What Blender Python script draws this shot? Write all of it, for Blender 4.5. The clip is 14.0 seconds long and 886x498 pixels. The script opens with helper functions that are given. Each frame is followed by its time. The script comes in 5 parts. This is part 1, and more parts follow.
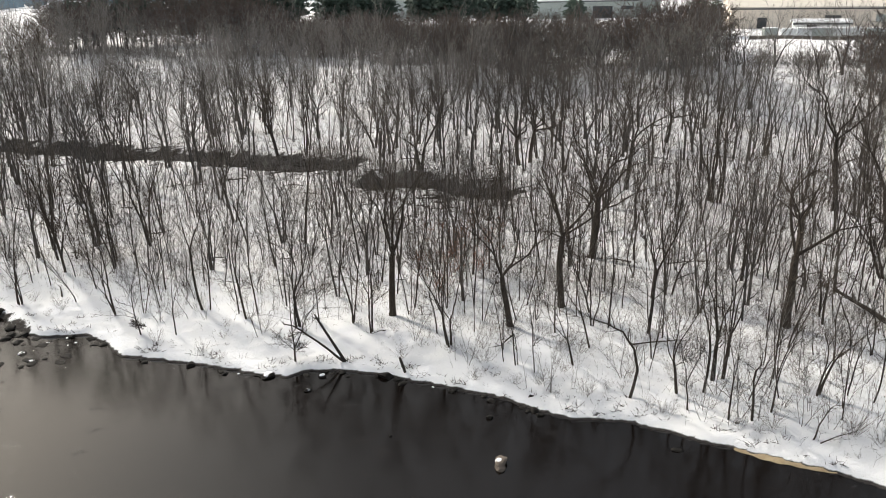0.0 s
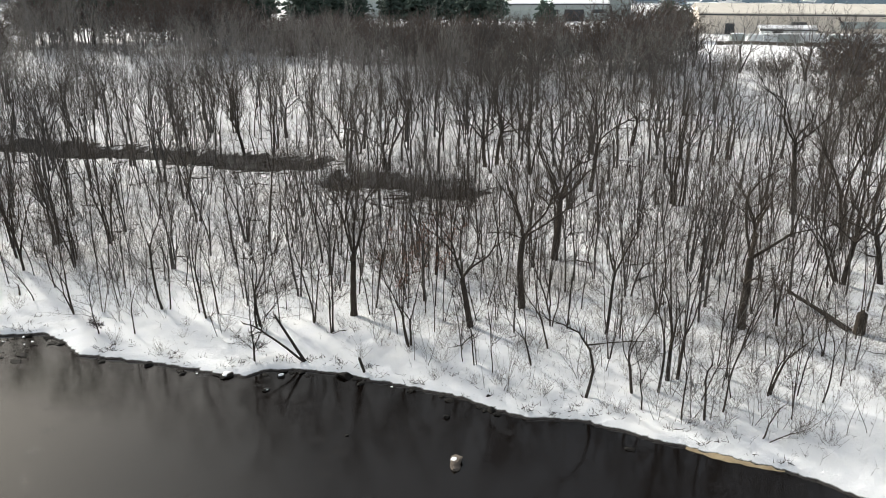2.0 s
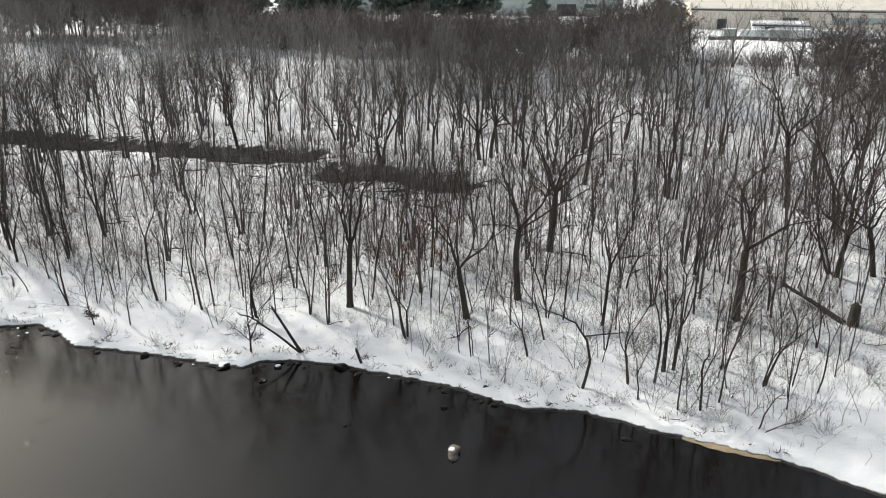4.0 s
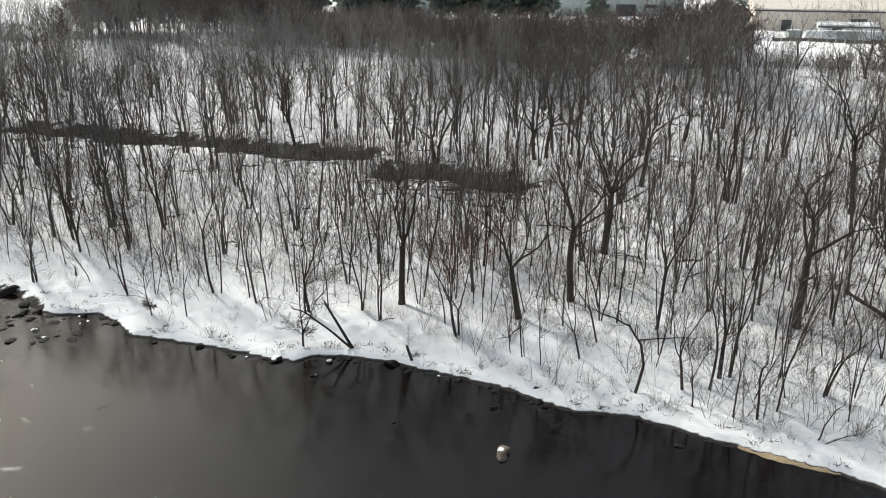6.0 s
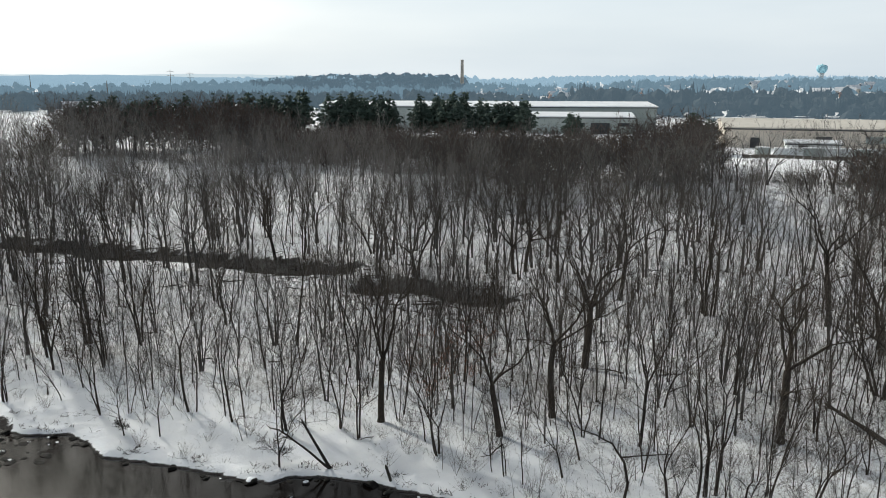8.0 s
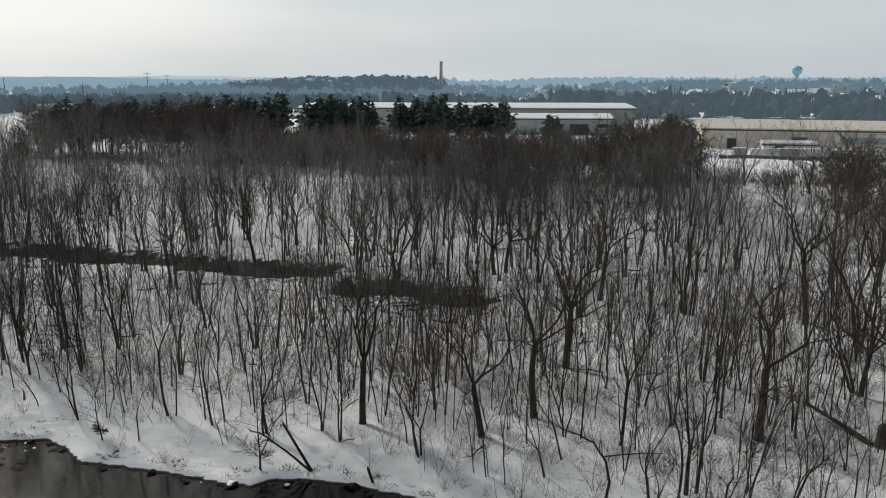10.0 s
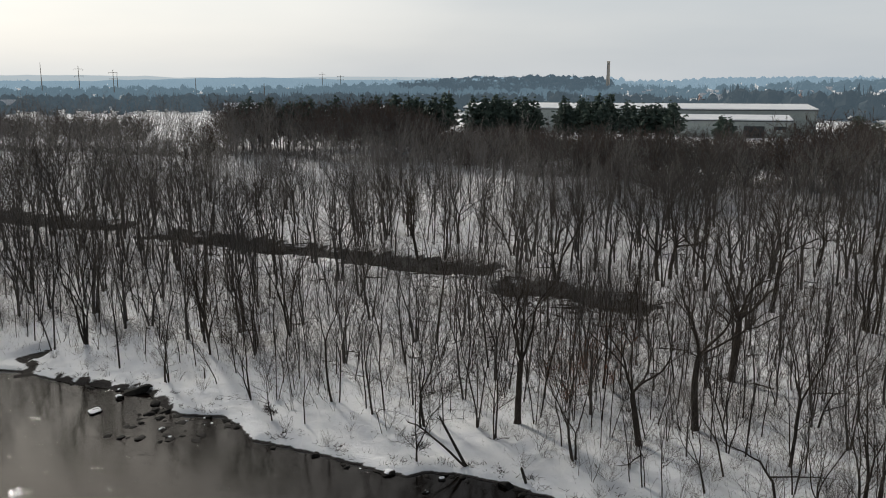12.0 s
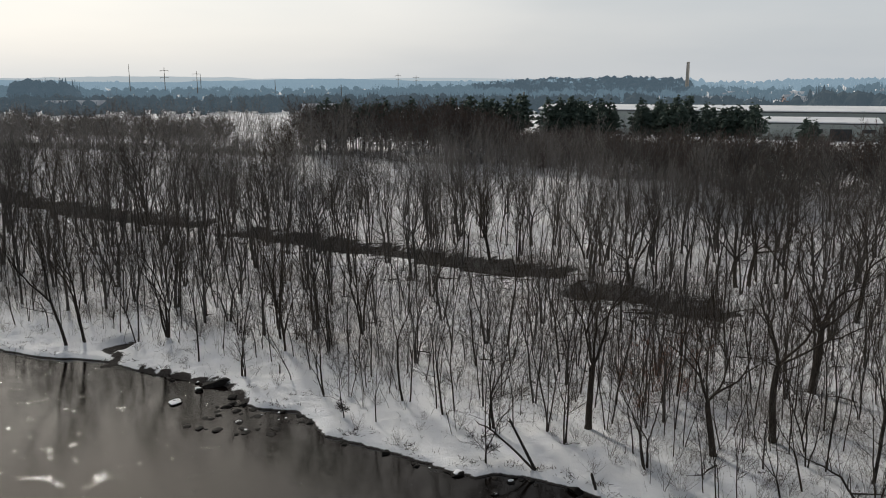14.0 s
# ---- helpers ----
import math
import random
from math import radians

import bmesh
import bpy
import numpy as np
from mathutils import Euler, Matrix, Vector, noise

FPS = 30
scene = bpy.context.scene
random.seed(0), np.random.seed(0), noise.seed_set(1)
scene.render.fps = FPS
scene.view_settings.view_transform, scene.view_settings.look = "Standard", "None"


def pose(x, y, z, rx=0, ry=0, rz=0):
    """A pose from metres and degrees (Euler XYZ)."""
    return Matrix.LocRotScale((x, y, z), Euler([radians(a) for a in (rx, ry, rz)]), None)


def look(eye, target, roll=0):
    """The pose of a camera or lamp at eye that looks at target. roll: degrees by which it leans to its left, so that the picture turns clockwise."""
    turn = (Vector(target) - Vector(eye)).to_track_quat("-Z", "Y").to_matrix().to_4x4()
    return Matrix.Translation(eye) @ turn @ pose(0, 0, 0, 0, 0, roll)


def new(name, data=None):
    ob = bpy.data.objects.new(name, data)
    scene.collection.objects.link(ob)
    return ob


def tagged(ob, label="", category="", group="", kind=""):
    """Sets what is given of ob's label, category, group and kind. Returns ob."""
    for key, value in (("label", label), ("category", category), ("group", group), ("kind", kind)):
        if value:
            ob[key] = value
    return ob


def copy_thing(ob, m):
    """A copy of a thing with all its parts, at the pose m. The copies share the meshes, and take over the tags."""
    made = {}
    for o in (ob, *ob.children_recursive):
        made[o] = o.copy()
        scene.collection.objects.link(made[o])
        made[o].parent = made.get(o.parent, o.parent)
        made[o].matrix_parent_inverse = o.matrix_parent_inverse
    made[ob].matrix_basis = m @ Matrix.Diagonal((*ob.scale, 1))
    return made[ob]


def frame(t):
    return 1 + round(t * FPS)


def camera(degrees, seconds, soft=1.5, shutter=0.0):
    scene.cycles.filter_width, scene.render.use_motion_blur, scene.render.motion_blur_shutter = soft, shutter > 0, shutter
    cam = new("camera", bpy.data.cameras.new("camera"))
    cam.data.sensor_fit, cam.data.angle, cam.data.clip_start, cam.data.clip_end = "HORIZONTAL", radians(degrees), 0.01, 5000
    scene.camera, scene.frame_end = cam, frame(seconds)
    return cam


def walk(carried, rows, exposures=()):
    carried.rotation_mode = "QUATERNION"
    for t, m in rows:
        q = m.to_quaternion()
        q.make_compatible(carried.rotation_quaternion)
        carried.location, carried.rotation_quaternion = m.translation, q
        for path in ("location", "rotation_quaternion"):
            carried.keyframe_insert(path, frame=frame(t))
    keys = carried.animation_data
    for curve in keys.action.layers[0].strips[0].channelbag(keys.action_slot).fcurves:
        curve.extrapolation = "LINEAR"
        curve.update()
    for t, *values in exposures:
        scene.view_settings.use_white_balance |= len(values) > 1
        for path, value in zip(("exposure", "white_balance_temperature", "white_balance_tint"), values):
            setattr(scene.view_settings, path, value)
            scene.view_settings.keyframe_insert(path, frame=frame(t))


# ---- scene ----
cam = camera(55.62, 14.0, soft=1.0)
PATH = [
    (0, pose(-0.572, 0.308, 32.133, 71.028, 1.156, 0.244)),
    (0.5, pose(-0.203, 0.485, 32.087, 71.125, 0.957, 0.298)),
    (1, pose(0.122, 0.390, 32.163, 71.106, 0.745, 0.313)),
    (1.5, pose(0.368, 0.221, 32.230, 71.075, 0.474, -0.392)),
    (2, pose(0.551, -0.044, 32.207, 71.069, 0.222, -1.342)),
    (2.2, pose(0.580, -0.138, 32.203, 71.027, 0.111, -1.855)),
    (3.2, pose(0.35, -0.20, 32.05, 70.85, -0.05, -3.10)),
    (4.3, pose(-0.067, -0.191, 31.903, 70.673, -0.143, 0.021)),
    (4.5, pose(-0.124, -0.193, 31.905, 70.630, -0.089, 2.040)),
    (5, pose(-0.160, -0.091, 31.856, 70.619, -0.095, 2.473)),
    (5.5, pose(-0.112, -0.017, 31.765, 70.669, -0.060, 2.159)),
    (6, pose(-0.043, 0.022, 31.718, 70.738, -0.108, 1.865)),
    (6.5, pose(0.050, 0.035, 31.754, 71.419, -0.065, 1.522)),
    (7, pose(0.187, 0.018, 31.864, 74.316, -0.021, 1.234)),
    (7.5, pose(0.166, -0.008, 31.996, 77.299, -0.119, 0.899)),
    (8, pose(0.115, -0.014, 32.017, 78.395, -0.174, 0.564)),
    (10.5, pose(-0.003, 0.044, 31.895, 78.540, -0.117, -0.947)),
    (11, pose(-0.050, 0.078, 31.862, 78.570, -0.111, -0.872)),
    (11.5, pose(-0.063, 0.014, 31.909, 78.543, -0.045, 3.129)),
    (12, pose(-0.144, -0.085, 31.963, 78.513, -0.005, 10.176)),
    (12.5, pose(-0.136, -0.162, 32.020, 78.517, 0.016, 14.672)),
    (13, pose(-0.124, -0.169, 32.004, 78.579, 0.005, 14.832)),
    (13.5, pose(-0.180, -0.209, 32.008, 78.596, -0.024, 14.832)),
    (14, pose(-0.164, -0.285, 32.079, 78.585, 0.004, 15.190)),
]
walk(cam, PATH, exposures=[(0.0, 0.2, 6700, 9), (2.2, 0.15, 6500, 7), (6.5, 0.13, 6400, 6), (7.5, -0.06, 6300, 5), (8.0, -0.46, 6300, 5), (10.5, -0.86, 6480, 7), (14.0, -0.97, 6530, 9)])

# ---------------------------------------------------------------- world and sun
SUN_AZ = 43.0       # degrees to the left of +y
SUN_EL = 34.0
world = bpy.data.worlds.new("sky")
scene.world = world
world.use_nodes = True
wn, wl = world.node_tree.nodes, world.node_tree.links
wn.clear()
w_out = wn.new("ShaderNodeOutputWorld")
w_bg = wn.new("ShaderNodeBackground")
w_sky = wn.new("ShaderNodeTexSky")
w_sky.sky_type = "NISHITA"
w_sky.sun_disc = False
w_sky.sun_elevation = radians(SUN_EL)
w_sky.sun_rotation = radians(-SUN_AZ)
w_sky.altitude = 250
w_sky.air_density = 1.0
w_sky.dust_density = 4.0
w_sky.ozone_density = 1.0
# thin cloud veil over the blue, brightest round the hidden sun
w_co = wn.new("ShaderNodeTexCoord")
w_map = wn.new("ShaderNodeMapping")
w_map.inputs["Scale"].default_value = (1.2, 1.2, 7.0)
w_noise = wn.new("ShaderNodeTexNoise")
w_noise.inputs["Scale"].default_value = 1.6
w_noise.inputs["Detail"].default_value = 5.0
w_ramp = wn.new("ShaderNodeValToRGB")
w_ramp.color_ramp.elements[0].position = 0.3
w_ramp.color_ramp.elements[0].color = (4.4, 4.65, 4.9, 1)
w_ramp.color_ramp.elements[1].position = 0.7
w_ramp.color_ramp.elements[1].color = (5.4, 5.45, 5.5, 1)
w_dot = wn.new("ShaderNodeVectorMath")
w_dot.operation = "DOT_PRODUCT"
w_dot.inputs[1].default_value = (-math.sin(radians(SUN_AZ)) * math.cos(radians(SUN_EL)), math.cos(radians(SUN_AZ)) * math.cos(radians(SUN_EL)), math.sin(radians(SUN_EL)))
w_glow = wn.new("ShaderNodeValToRGB")
w_glow.color_ramp.elements[0].position = 0.0
w_glow.color_ramp.elements[0].color = (0.78, 0.80, 0.83, 1)
w_glow.color_ramp.elements[1].position = 1.0
w_glow.color_ramp.elements[1].color = (5.4, 5.0, 4.4, 1)
w_glow.color_ramp.elements.new(0.72).color = (0.92, 0.935, 0.95, 1)
w_glow.color_ramp.elements.new(0.88).color = (1.3, 1.28, 1.24, 1)
w_glow.color_ramp.elements.new(0.95).color = (3.4, 3.22, 2.95, 1)
w_veil = wn.new("ShaderNodeMixRGB")
w_veil.blend_type = "MULTIPLY"
w_veil.inputs["Fac"].default_value = 1.0
w_mix = wn.new("ShaderNodeMixRGB")
w_mix.inputs["Fac"].default_value = 0.8
wl.new(w_co.outputs["Generated"], w_map.inputs["Vector"])
wl.new(w_map.outputs["Vector"], w_noise.inputs["Vector"])
wl.new(w_noise.outputs["Fac"], w_ramp.inputs["Fac"])
wl.new(w_co.outputs["Generated"], w_dot.inputs[0])
wl.new(w_dot.outputs["Value"], w_glow.inputs["Fac"])
wl.new(w_ramp.outputs["Color"], w_veil.inputs["Color1"])
wl.new(w_glow.outputs["Color"], w_veil.inputs["Color2"])
wl.new(w_sky.outputs["Color"], w_mix.inputs["Color1"])
# haze brightens the sky towards the horizon
w_sep = wn.new("ShaderNodeSeparateXYZ")
w_hor = wn.new("ShaderNodeValToRGB")
w_hor.color_ramp.elements[0].position = 0.0
w_hor.color_ramp.elements[0].color = (1.95, 1.97, 2.0, 1)
w_hor.color_ramp.elements[1].position = 0.75
w_hor.color_ramp.elements[1].color = (0.68, 0.68, 0.7, 1)
w_hor.color_ramp.elements.new(0.11).color = (1.8, 1.82, 1.85, 1)
w_hor.color_ramp.elements.new(0.24).color = (1.05, 1.05, 1.05, 1)
w_hor.color_ramp.elements.new(0.42).color = (0.7, 0.7, 0.7, 1)
w_haze = wn.new("ShaderNodeMixRGB")
w_haze.blend_type = "MULTIPLY"
w_haze.inputs["Fac"].default_value = 1.0
wl.new(w_co.outputs["Generated"], w_sep.inputs["Vector"])
wl.new(w_sep.outputs["Z"], w_hor.inputs["Fac"])
wl.new(w_veil.outputs["Color"], w_haze.inputs["Color1"])
wl.new(w_hor.outputs["Color"], w_haze.inputs["Color2"])
wl.new(w_haze.outputs["Color"], w_mix.inputs["Color2"])
wl.new(w_mix.outputs["Color"], w_bg.inputs["Color"])
wl.new(w_bg.outputs["Background"], w_out.inputs["Surface"])
w_bg.inputs["Strength"].default_value = 0.15

sun_data = bpy.data.lights.new("sun", "SUN")
sun_data.energy = 4.6
sun_data.angle = radians(6.0)
sun_data.color = (1.0, 0.95, 0.87)
sun = new("sun", sun_data)
sun.matrix_world = look((-400 * math.sin(radians(SUN_AZ)), 400 * math.cos(radians(SUN_AZ)), 400 * math.tan(radians(SUN_EL))), (0, 0, 0))


# ---------------------------------------------------------------- materials
def material(name):
    m = bpy.data.materials.new(name)
    m.use_nodes = True
    n = m.node_tree.nodes
    return m, n, m.node_tree.links, n["Principled BSDF"]


def noise_node(n, l, scale, detail=4.0, rough=0.55, coords=None, stretch=None):
    t = n.new("ShaderNodeTexNoise")
    t.inputs["Scale"].default_value = scale
    t.inputs["Detail"].default_value = detail
    t.inputs["Roughness"].default_value = rough
    if coords is not None:
        if stretch:
            mp = n.new("ShaderNodeMapping")
            mp.inputs["Scale"].default_value = stretch
            l.new(coords, mp.inputs["Vector"])
            l.new(mp.outputs["Vector"], t.inputs["Vector"])
        else:
            l.new(coords, t.inputs["Vector"])
    return t.outputs["Fac"]


def ramp_node(n, l, fac, *stops):
    r = n.new("ShaderNodeValToRGB")
    e = r.color_ramp.elements
    while len(e) < len(stops):
        e.new(0.5)
    for el, (p, c) in zip(e, stops):
        el.position = p
        el.color = (*c, 1) if len(c) == 3 else c
    l.new(fac, r.inputs["Fac"])
    return r.outputs["Color"]


def mix_node(n, l, fac, a, b, mode="MIX"):
    m = n.new("ShaderNodeMixRGB")
    m.blend_type = mode
    for key, v in (("Fac", fac), ("Color1", a), ("Color2", b)):
        if isinstance(v, (int, float)):
            m.inputs[key].default_value = v
        elif isinstance(v, tuple):
            m.inputs[key].default_value = (*v, 1)
        else:
            l.new(v, m.inputs[key])
    return m.outputs["Color"]


def bump_node(n, l, height, strength, distance, bsdf):
    b = n.new("ShaderNodeBump")
    b.inputs["Strength"].default_value = strength
    b.inputs["Distance"].default_value = distance
    l.new(height, b.inputs["Height"])
    l.new(b.outputs["Normal"], bsdf.inputs["Normal"])
    return b


def world_pos(n):
    return n.new("ShaderNodeNewGeometry").outputs["Position"]


def plain(name, low, high, rough=0.8, scale=3.0, bump=0.2, dist=0.03, per_object=0.0, metal=0.0, spec=0.1):
    """A two-scale mottled surface between two colours."""
    m, n, l, b = material(name)
    co = n.new("ShaderNodeTexCoord").outputs["Object"]
    big = noise_node(n, l, scale, 5, 0.6, co)
    fine = noise_node(n, l, scale * 9, 3, 0.6, co)
    both = mix_node(n, l, 0.4, big, fine)
    col = ramp_node(n, l, both, (0.3, low), (0.7, high))
    if per_object:
        info = n.new("ShaderNodeObjectInfo").outputs["Random"]
        dim = ramp_node(n, l, info, (0.0, (1 - per_object,) * 3), (1.0, (1 + per_object, 1 + per_object * 0.9, 1 + per_object * 0.75)))
        col = mix_node(n, l, 1.0, col, dim, "MULTIPLY")
    l.new(col, b.inputs["Base Color"])
    b.inputs["Roughness"].default_value = rough
    b.inputs["Metallic"].default_value = metal
    b.inputs["Specular IOR Level"].default_value = spec
    if bump:
        bump_node(n, l, both, bump, dist, b)
    return m


def make_bark(name, low, high):
    m, n, l, b = material(name)
    co = n.new("ShaderNodeTexCoord").outputs["Object"]
    furrow = noise_node(n, l, 14.0, 5, 0.65, co, (1, 1, 0.16))
    patch = noise_node(n, l, 0.8, 3, 0.5, co)
    col = ramp_node(n, l, furrow, (0.32, low), (0.68, high))
    lichen = ramp_node(n, l, patch, (0.45, (1, 1, 1)), (0.75, (1.25, 1.3, 1.2)))
    col = mix_node(n, l, 1.0, col, lichen, "MULTIPLY")
    info = n.new("ShaderNodeObjectInfo").outputs["Random"]
    vary = ramp_node(n, l, info, (0.0, (0.78, 0.79, 0.81)), (0.5, (1.0, 0.98, 0.96)), (1.0, (1.22, 1.17, 1.11)))
    col = mix_node(n, l, 1.0, col, vary, "MULTIPLY")
    l.new(col, b.inputs["Base Color"])
    b.inputs["Roughness"].default_value = 0.9
    b.inputs["Specular IOR Level"].default_value = 0.02
    bump_node(n, l, furrow, 0.6, 0.03, b)
    return m


BARK = make_bark("bark", (0.026, 0.0225, 0.020), (0.08, 0.069, 0.061))
TWIG = make_bark("twig_bark", (0.050, 0.042, 0.0365), (0.12, 0.10, 0.087))
BRUSH = make_bark("brush_bark", (0.052, 0.040, 0.032), (0.115, 0.088, 0.068))
# far barks and twigs: base colours lifted paler to stand for distance haze
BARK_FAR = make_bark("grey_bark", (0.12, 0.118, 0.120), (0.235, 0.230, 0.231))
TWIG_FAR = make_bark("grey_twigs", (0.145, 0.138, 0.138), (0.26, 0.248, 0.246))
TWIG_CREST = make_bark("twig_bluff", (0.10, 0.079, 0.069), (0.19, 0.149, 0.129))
NEEDLE = plain("pine_needles", (0.045, 0.066, 0.056), (0.095, 0.13, 0.105), 0.75, 1.2, 0.3, 0.05, 0.25)
OAKLEAF = plain("dry_oak_leaves", (0.20, 0.075, 0.04), (0.36, 0.15, 0.08), 0.8, 4.0, 0.1, 0.02, 0.2)
ROCK = plain("wet_rock", (0.007, 0.0065, 0.006), (0.026, 0.024, 0.022), 0.75, 2.5, 0.6, 0.08, 0.3)
DRY_ROCK = plain("dry_rock", (0.07, 0.058, 0.048), (0.19, 0.16, 0.135), 0.8, 2.5, 0.6, 0.08)
SNOWCAP = plain("snow_cap", (0.78, 0.79, 0.82), (0.88, 0.88, 0.89), 0.6, 3.0, 0.3, 0.04)
TAN_ICE = plain("stained_shore_ice", (0.20, 0.15, 0.09), (0.42, 0.34, 0.22), 0.4, 1.5, 0.2, 0.03)
SOIL = plain("dark_soil", (0.018, 0.013, 0.010), (0.05, 0.038, 0.028), 0.9, 2.0, 0.6, 0.08)


def make_ground():
    m, n, l, b = material("snowy_ground")
    pos = world_pos(n)
    sep = n.new("ShaderNodeSeparateXYZ")
    l.new(pos, sep.inputs["Vector"])
    soft = noise_node(n, l, 0.35, 4, 0.5, pos)
    grain = noise_node(n, l, 6.0, 4, 0.6, pos)
    snow = ramp_node(n, l, soft, (0.3, (0.82, 0.83, 0.86)), (0.7, (0.91, 0.91, 0.91)))
    # litter, stubble and grass poking through the snow under the trees
    l1 = noise_node(n, l, 4.5, 6, 0.8, pos)
    l2 = noise_node(n, l, 0.07, 3, 0.5, pos)
    l3 = noise_node(n, l, 9.0, 3, 0.7, pos, (1.0, 0.35, 1.0))
    lit = n.new("ShaderNodeMath"); lit.operation = "MULTIPLY_ADD"
    l.new(l1, lit.inputs[0]); lit.inputs[1].default_value = 0.55
    add = n.new("ShaderNodeMath"); add.operation = "MULTIPLY"
    l.new(l3, add.inputs[0]); add.inputs[1].default_value = 0.45
    l.new(add.outputs[0], lit.inputs[2])
    tot = n.new("ShaderNodeMath"); tot.operation = "MULTIPLY_ADD"
    l.new(l2, tot.inputs[0]); tot.inputs[1].default_value = 0.35
    l.new(lit.outputs[0], tot.inputs[2])
    attr = n.new("ShaderNodeAttribute"); attr.attribute_name = "litter"
    tw = n.new("ShaderNodeMath"); tw.operation = "MULTIPLY_ADD"
    l.new(attr.outputs["Fac"], tw.inputs[0]); tw.inputs[1].default_value = 0.125
    l.new(tot.outputs[0], tw.inputs[2])
    mask = ramp_node(n, l, tw.outputs[0], (0.80, (0, 0, 0)), (0.87, (0.75, 0.75, 0.75)))
    brown = ramp_node(n, l, grain, (0.3, (0.10, 0.085, 0.072)), (0.7, (0.27, 0.235, 0.20)))
    col = mix_node(n, l, mask, snow, brown)
    # bare wet soil by the waterline and in the channel
    wob = n.new("ShaderNodeMath"); wob.operation = "MULTIPLY_ADD"
    l.new(l1, wob.inputs[0]); wob.inputs[1].default_value = -0.2
    l.new(sep.outputs["Z"], wob.inputs[2])
    edge = ramp_node(n, l, wob.outputs[0], (0.0, (0, 0, 0)), (0.06, (1, 1, 1)))
    soil = ramp_node(n, l, grain, (0.3, (0.024, 0.022, 0.021)), (0.7, (0.085, 0.078, 0.073)))
    col = mix_node(n, l, edge, soil, col)
    bare = n.new("ShaderNodeAttribute"); bare.attribute_name = "bare"
    bsum = n.new("ShaderNodeMath"); bsum.operation = "MULTIPLY_ADD"
    l.new(l1, bsum.inputs[0]); bsum.inputs[1].default_value = 0.9
    l.new(bare.outputs["Fac"], bsum.inputs[2])
    bmask = ramp_node(n, l, bsum.outputs[0], (0.85, (0, 0, 0)), (1.0, (1, 1, 1)))
    col = mix_node(n, l, bmask, col, soil)
    l.new(col, b.inputs["Base Color"])
    b.inputs["Roughness"].default_value = 0.9
    b.inputs["Specular IOR Level"].default_value = 0.03
    lumps = noise_node(n, l, 1.7, 4, 0.6, pos)
    both = mix_node(n, l, 0.35, mix_node(n, l, 0.5, soft, lumps), l1)
    bump_node(n, l, both, 0.85, 0.4, b)
    return m


def make_water():
    m, n, l, b = material("river_water")
    pos = world_pos(n)
    swell = noise_node(n, l, 0.9, 3, 0.5, pos, (1.0, 1.6, 1.0))
    rip = noise_node(n, l, 9.0, 3, 0.65, pos, (1.0, 1.3, 1.0))
    fine = noise_node(n, l, 6.5, 3, 0.6, pos, (1.0, 1.6, 1.0))
    zone = noise_node(n, l, 0.5, 5, 0.65, pos, (0.8, 1.2, 1.0))
    zr = ramp_node(n, l, zone, (0.51, (0.012, 0.012, 0.012)), (0.60, (0.05, 0.05, 0.05)), (0.67, (0.28, 0.28, 0.28)))
    level = n.new("ShaderNodeMath"); level.operation = "SUBTRACT"
    l.new(rip, level.inputs[0]); level.inputs[1].default_value = 0.5
    patch = n.new("ShaderNodeMath"); patch.operation = "MULTIPLY"
    l.new(level.outputs[0], patch.inputs[0]); l.new(zr, patch.inputs[1])
    calm = n.new("ShaderNodeMath"); calm.operation = "MULTIPLY_ADD"
    l.new(swell, calm.inputs[0]); calm.inputs[1].default_value = 0.07
    l.new(patch.outputs[0], calm.inputs[2])
    full = n.new("ShaderNodeMath"); full.operation = "MULTIPLY_ADD"
    l.new(fine, full.inputs[0]); full.inputs[1].default_value = 0.03
    l.new(calm.outputs[0], full.inputs[2])
    h = full.outputs[0]
    b.inputs["Base Color"].default_value = (0.0045, 0.0031, 0.0024, 1)
    b.inputs["Roughness"].default_value = 0.02
    b.inputs["IOR"].default_value = 1.33
    bump_node(n, l, h, 0.6, 0.15, b)
    return m


GROUND = make_ground()
WATER = make_water()


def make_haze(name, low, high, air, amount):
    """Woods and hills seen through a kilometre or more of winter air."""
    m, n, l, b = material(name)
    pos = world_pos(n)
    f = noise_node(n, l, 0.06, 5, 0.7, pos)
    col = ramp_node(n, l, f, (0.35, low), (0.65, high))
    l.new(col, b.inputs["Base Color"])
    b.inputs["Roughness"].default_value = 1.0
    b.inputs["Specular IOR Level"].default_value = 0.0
    # the air's haze is put in as a bluish glow of the surface
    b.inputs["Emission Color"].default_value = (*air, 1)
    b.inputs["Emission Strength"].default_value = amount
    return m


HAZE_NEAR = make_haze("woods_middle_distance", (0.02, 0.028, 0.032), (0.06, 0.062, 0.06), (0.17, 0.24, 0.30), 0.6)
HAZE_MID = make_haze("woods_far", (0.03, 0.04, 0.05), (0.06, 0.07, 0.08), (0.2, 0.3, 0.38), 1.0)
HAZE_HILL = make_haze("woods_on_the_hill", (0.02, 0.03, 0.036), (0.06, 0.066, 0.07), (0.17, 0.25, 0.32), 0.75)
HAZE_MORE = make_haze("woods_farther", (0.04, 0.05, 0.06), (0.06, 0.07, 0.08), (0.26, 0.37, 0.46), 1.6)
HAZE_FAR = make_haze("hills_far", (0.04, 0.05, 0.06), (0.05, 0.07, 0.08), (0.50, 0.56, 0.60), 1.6)


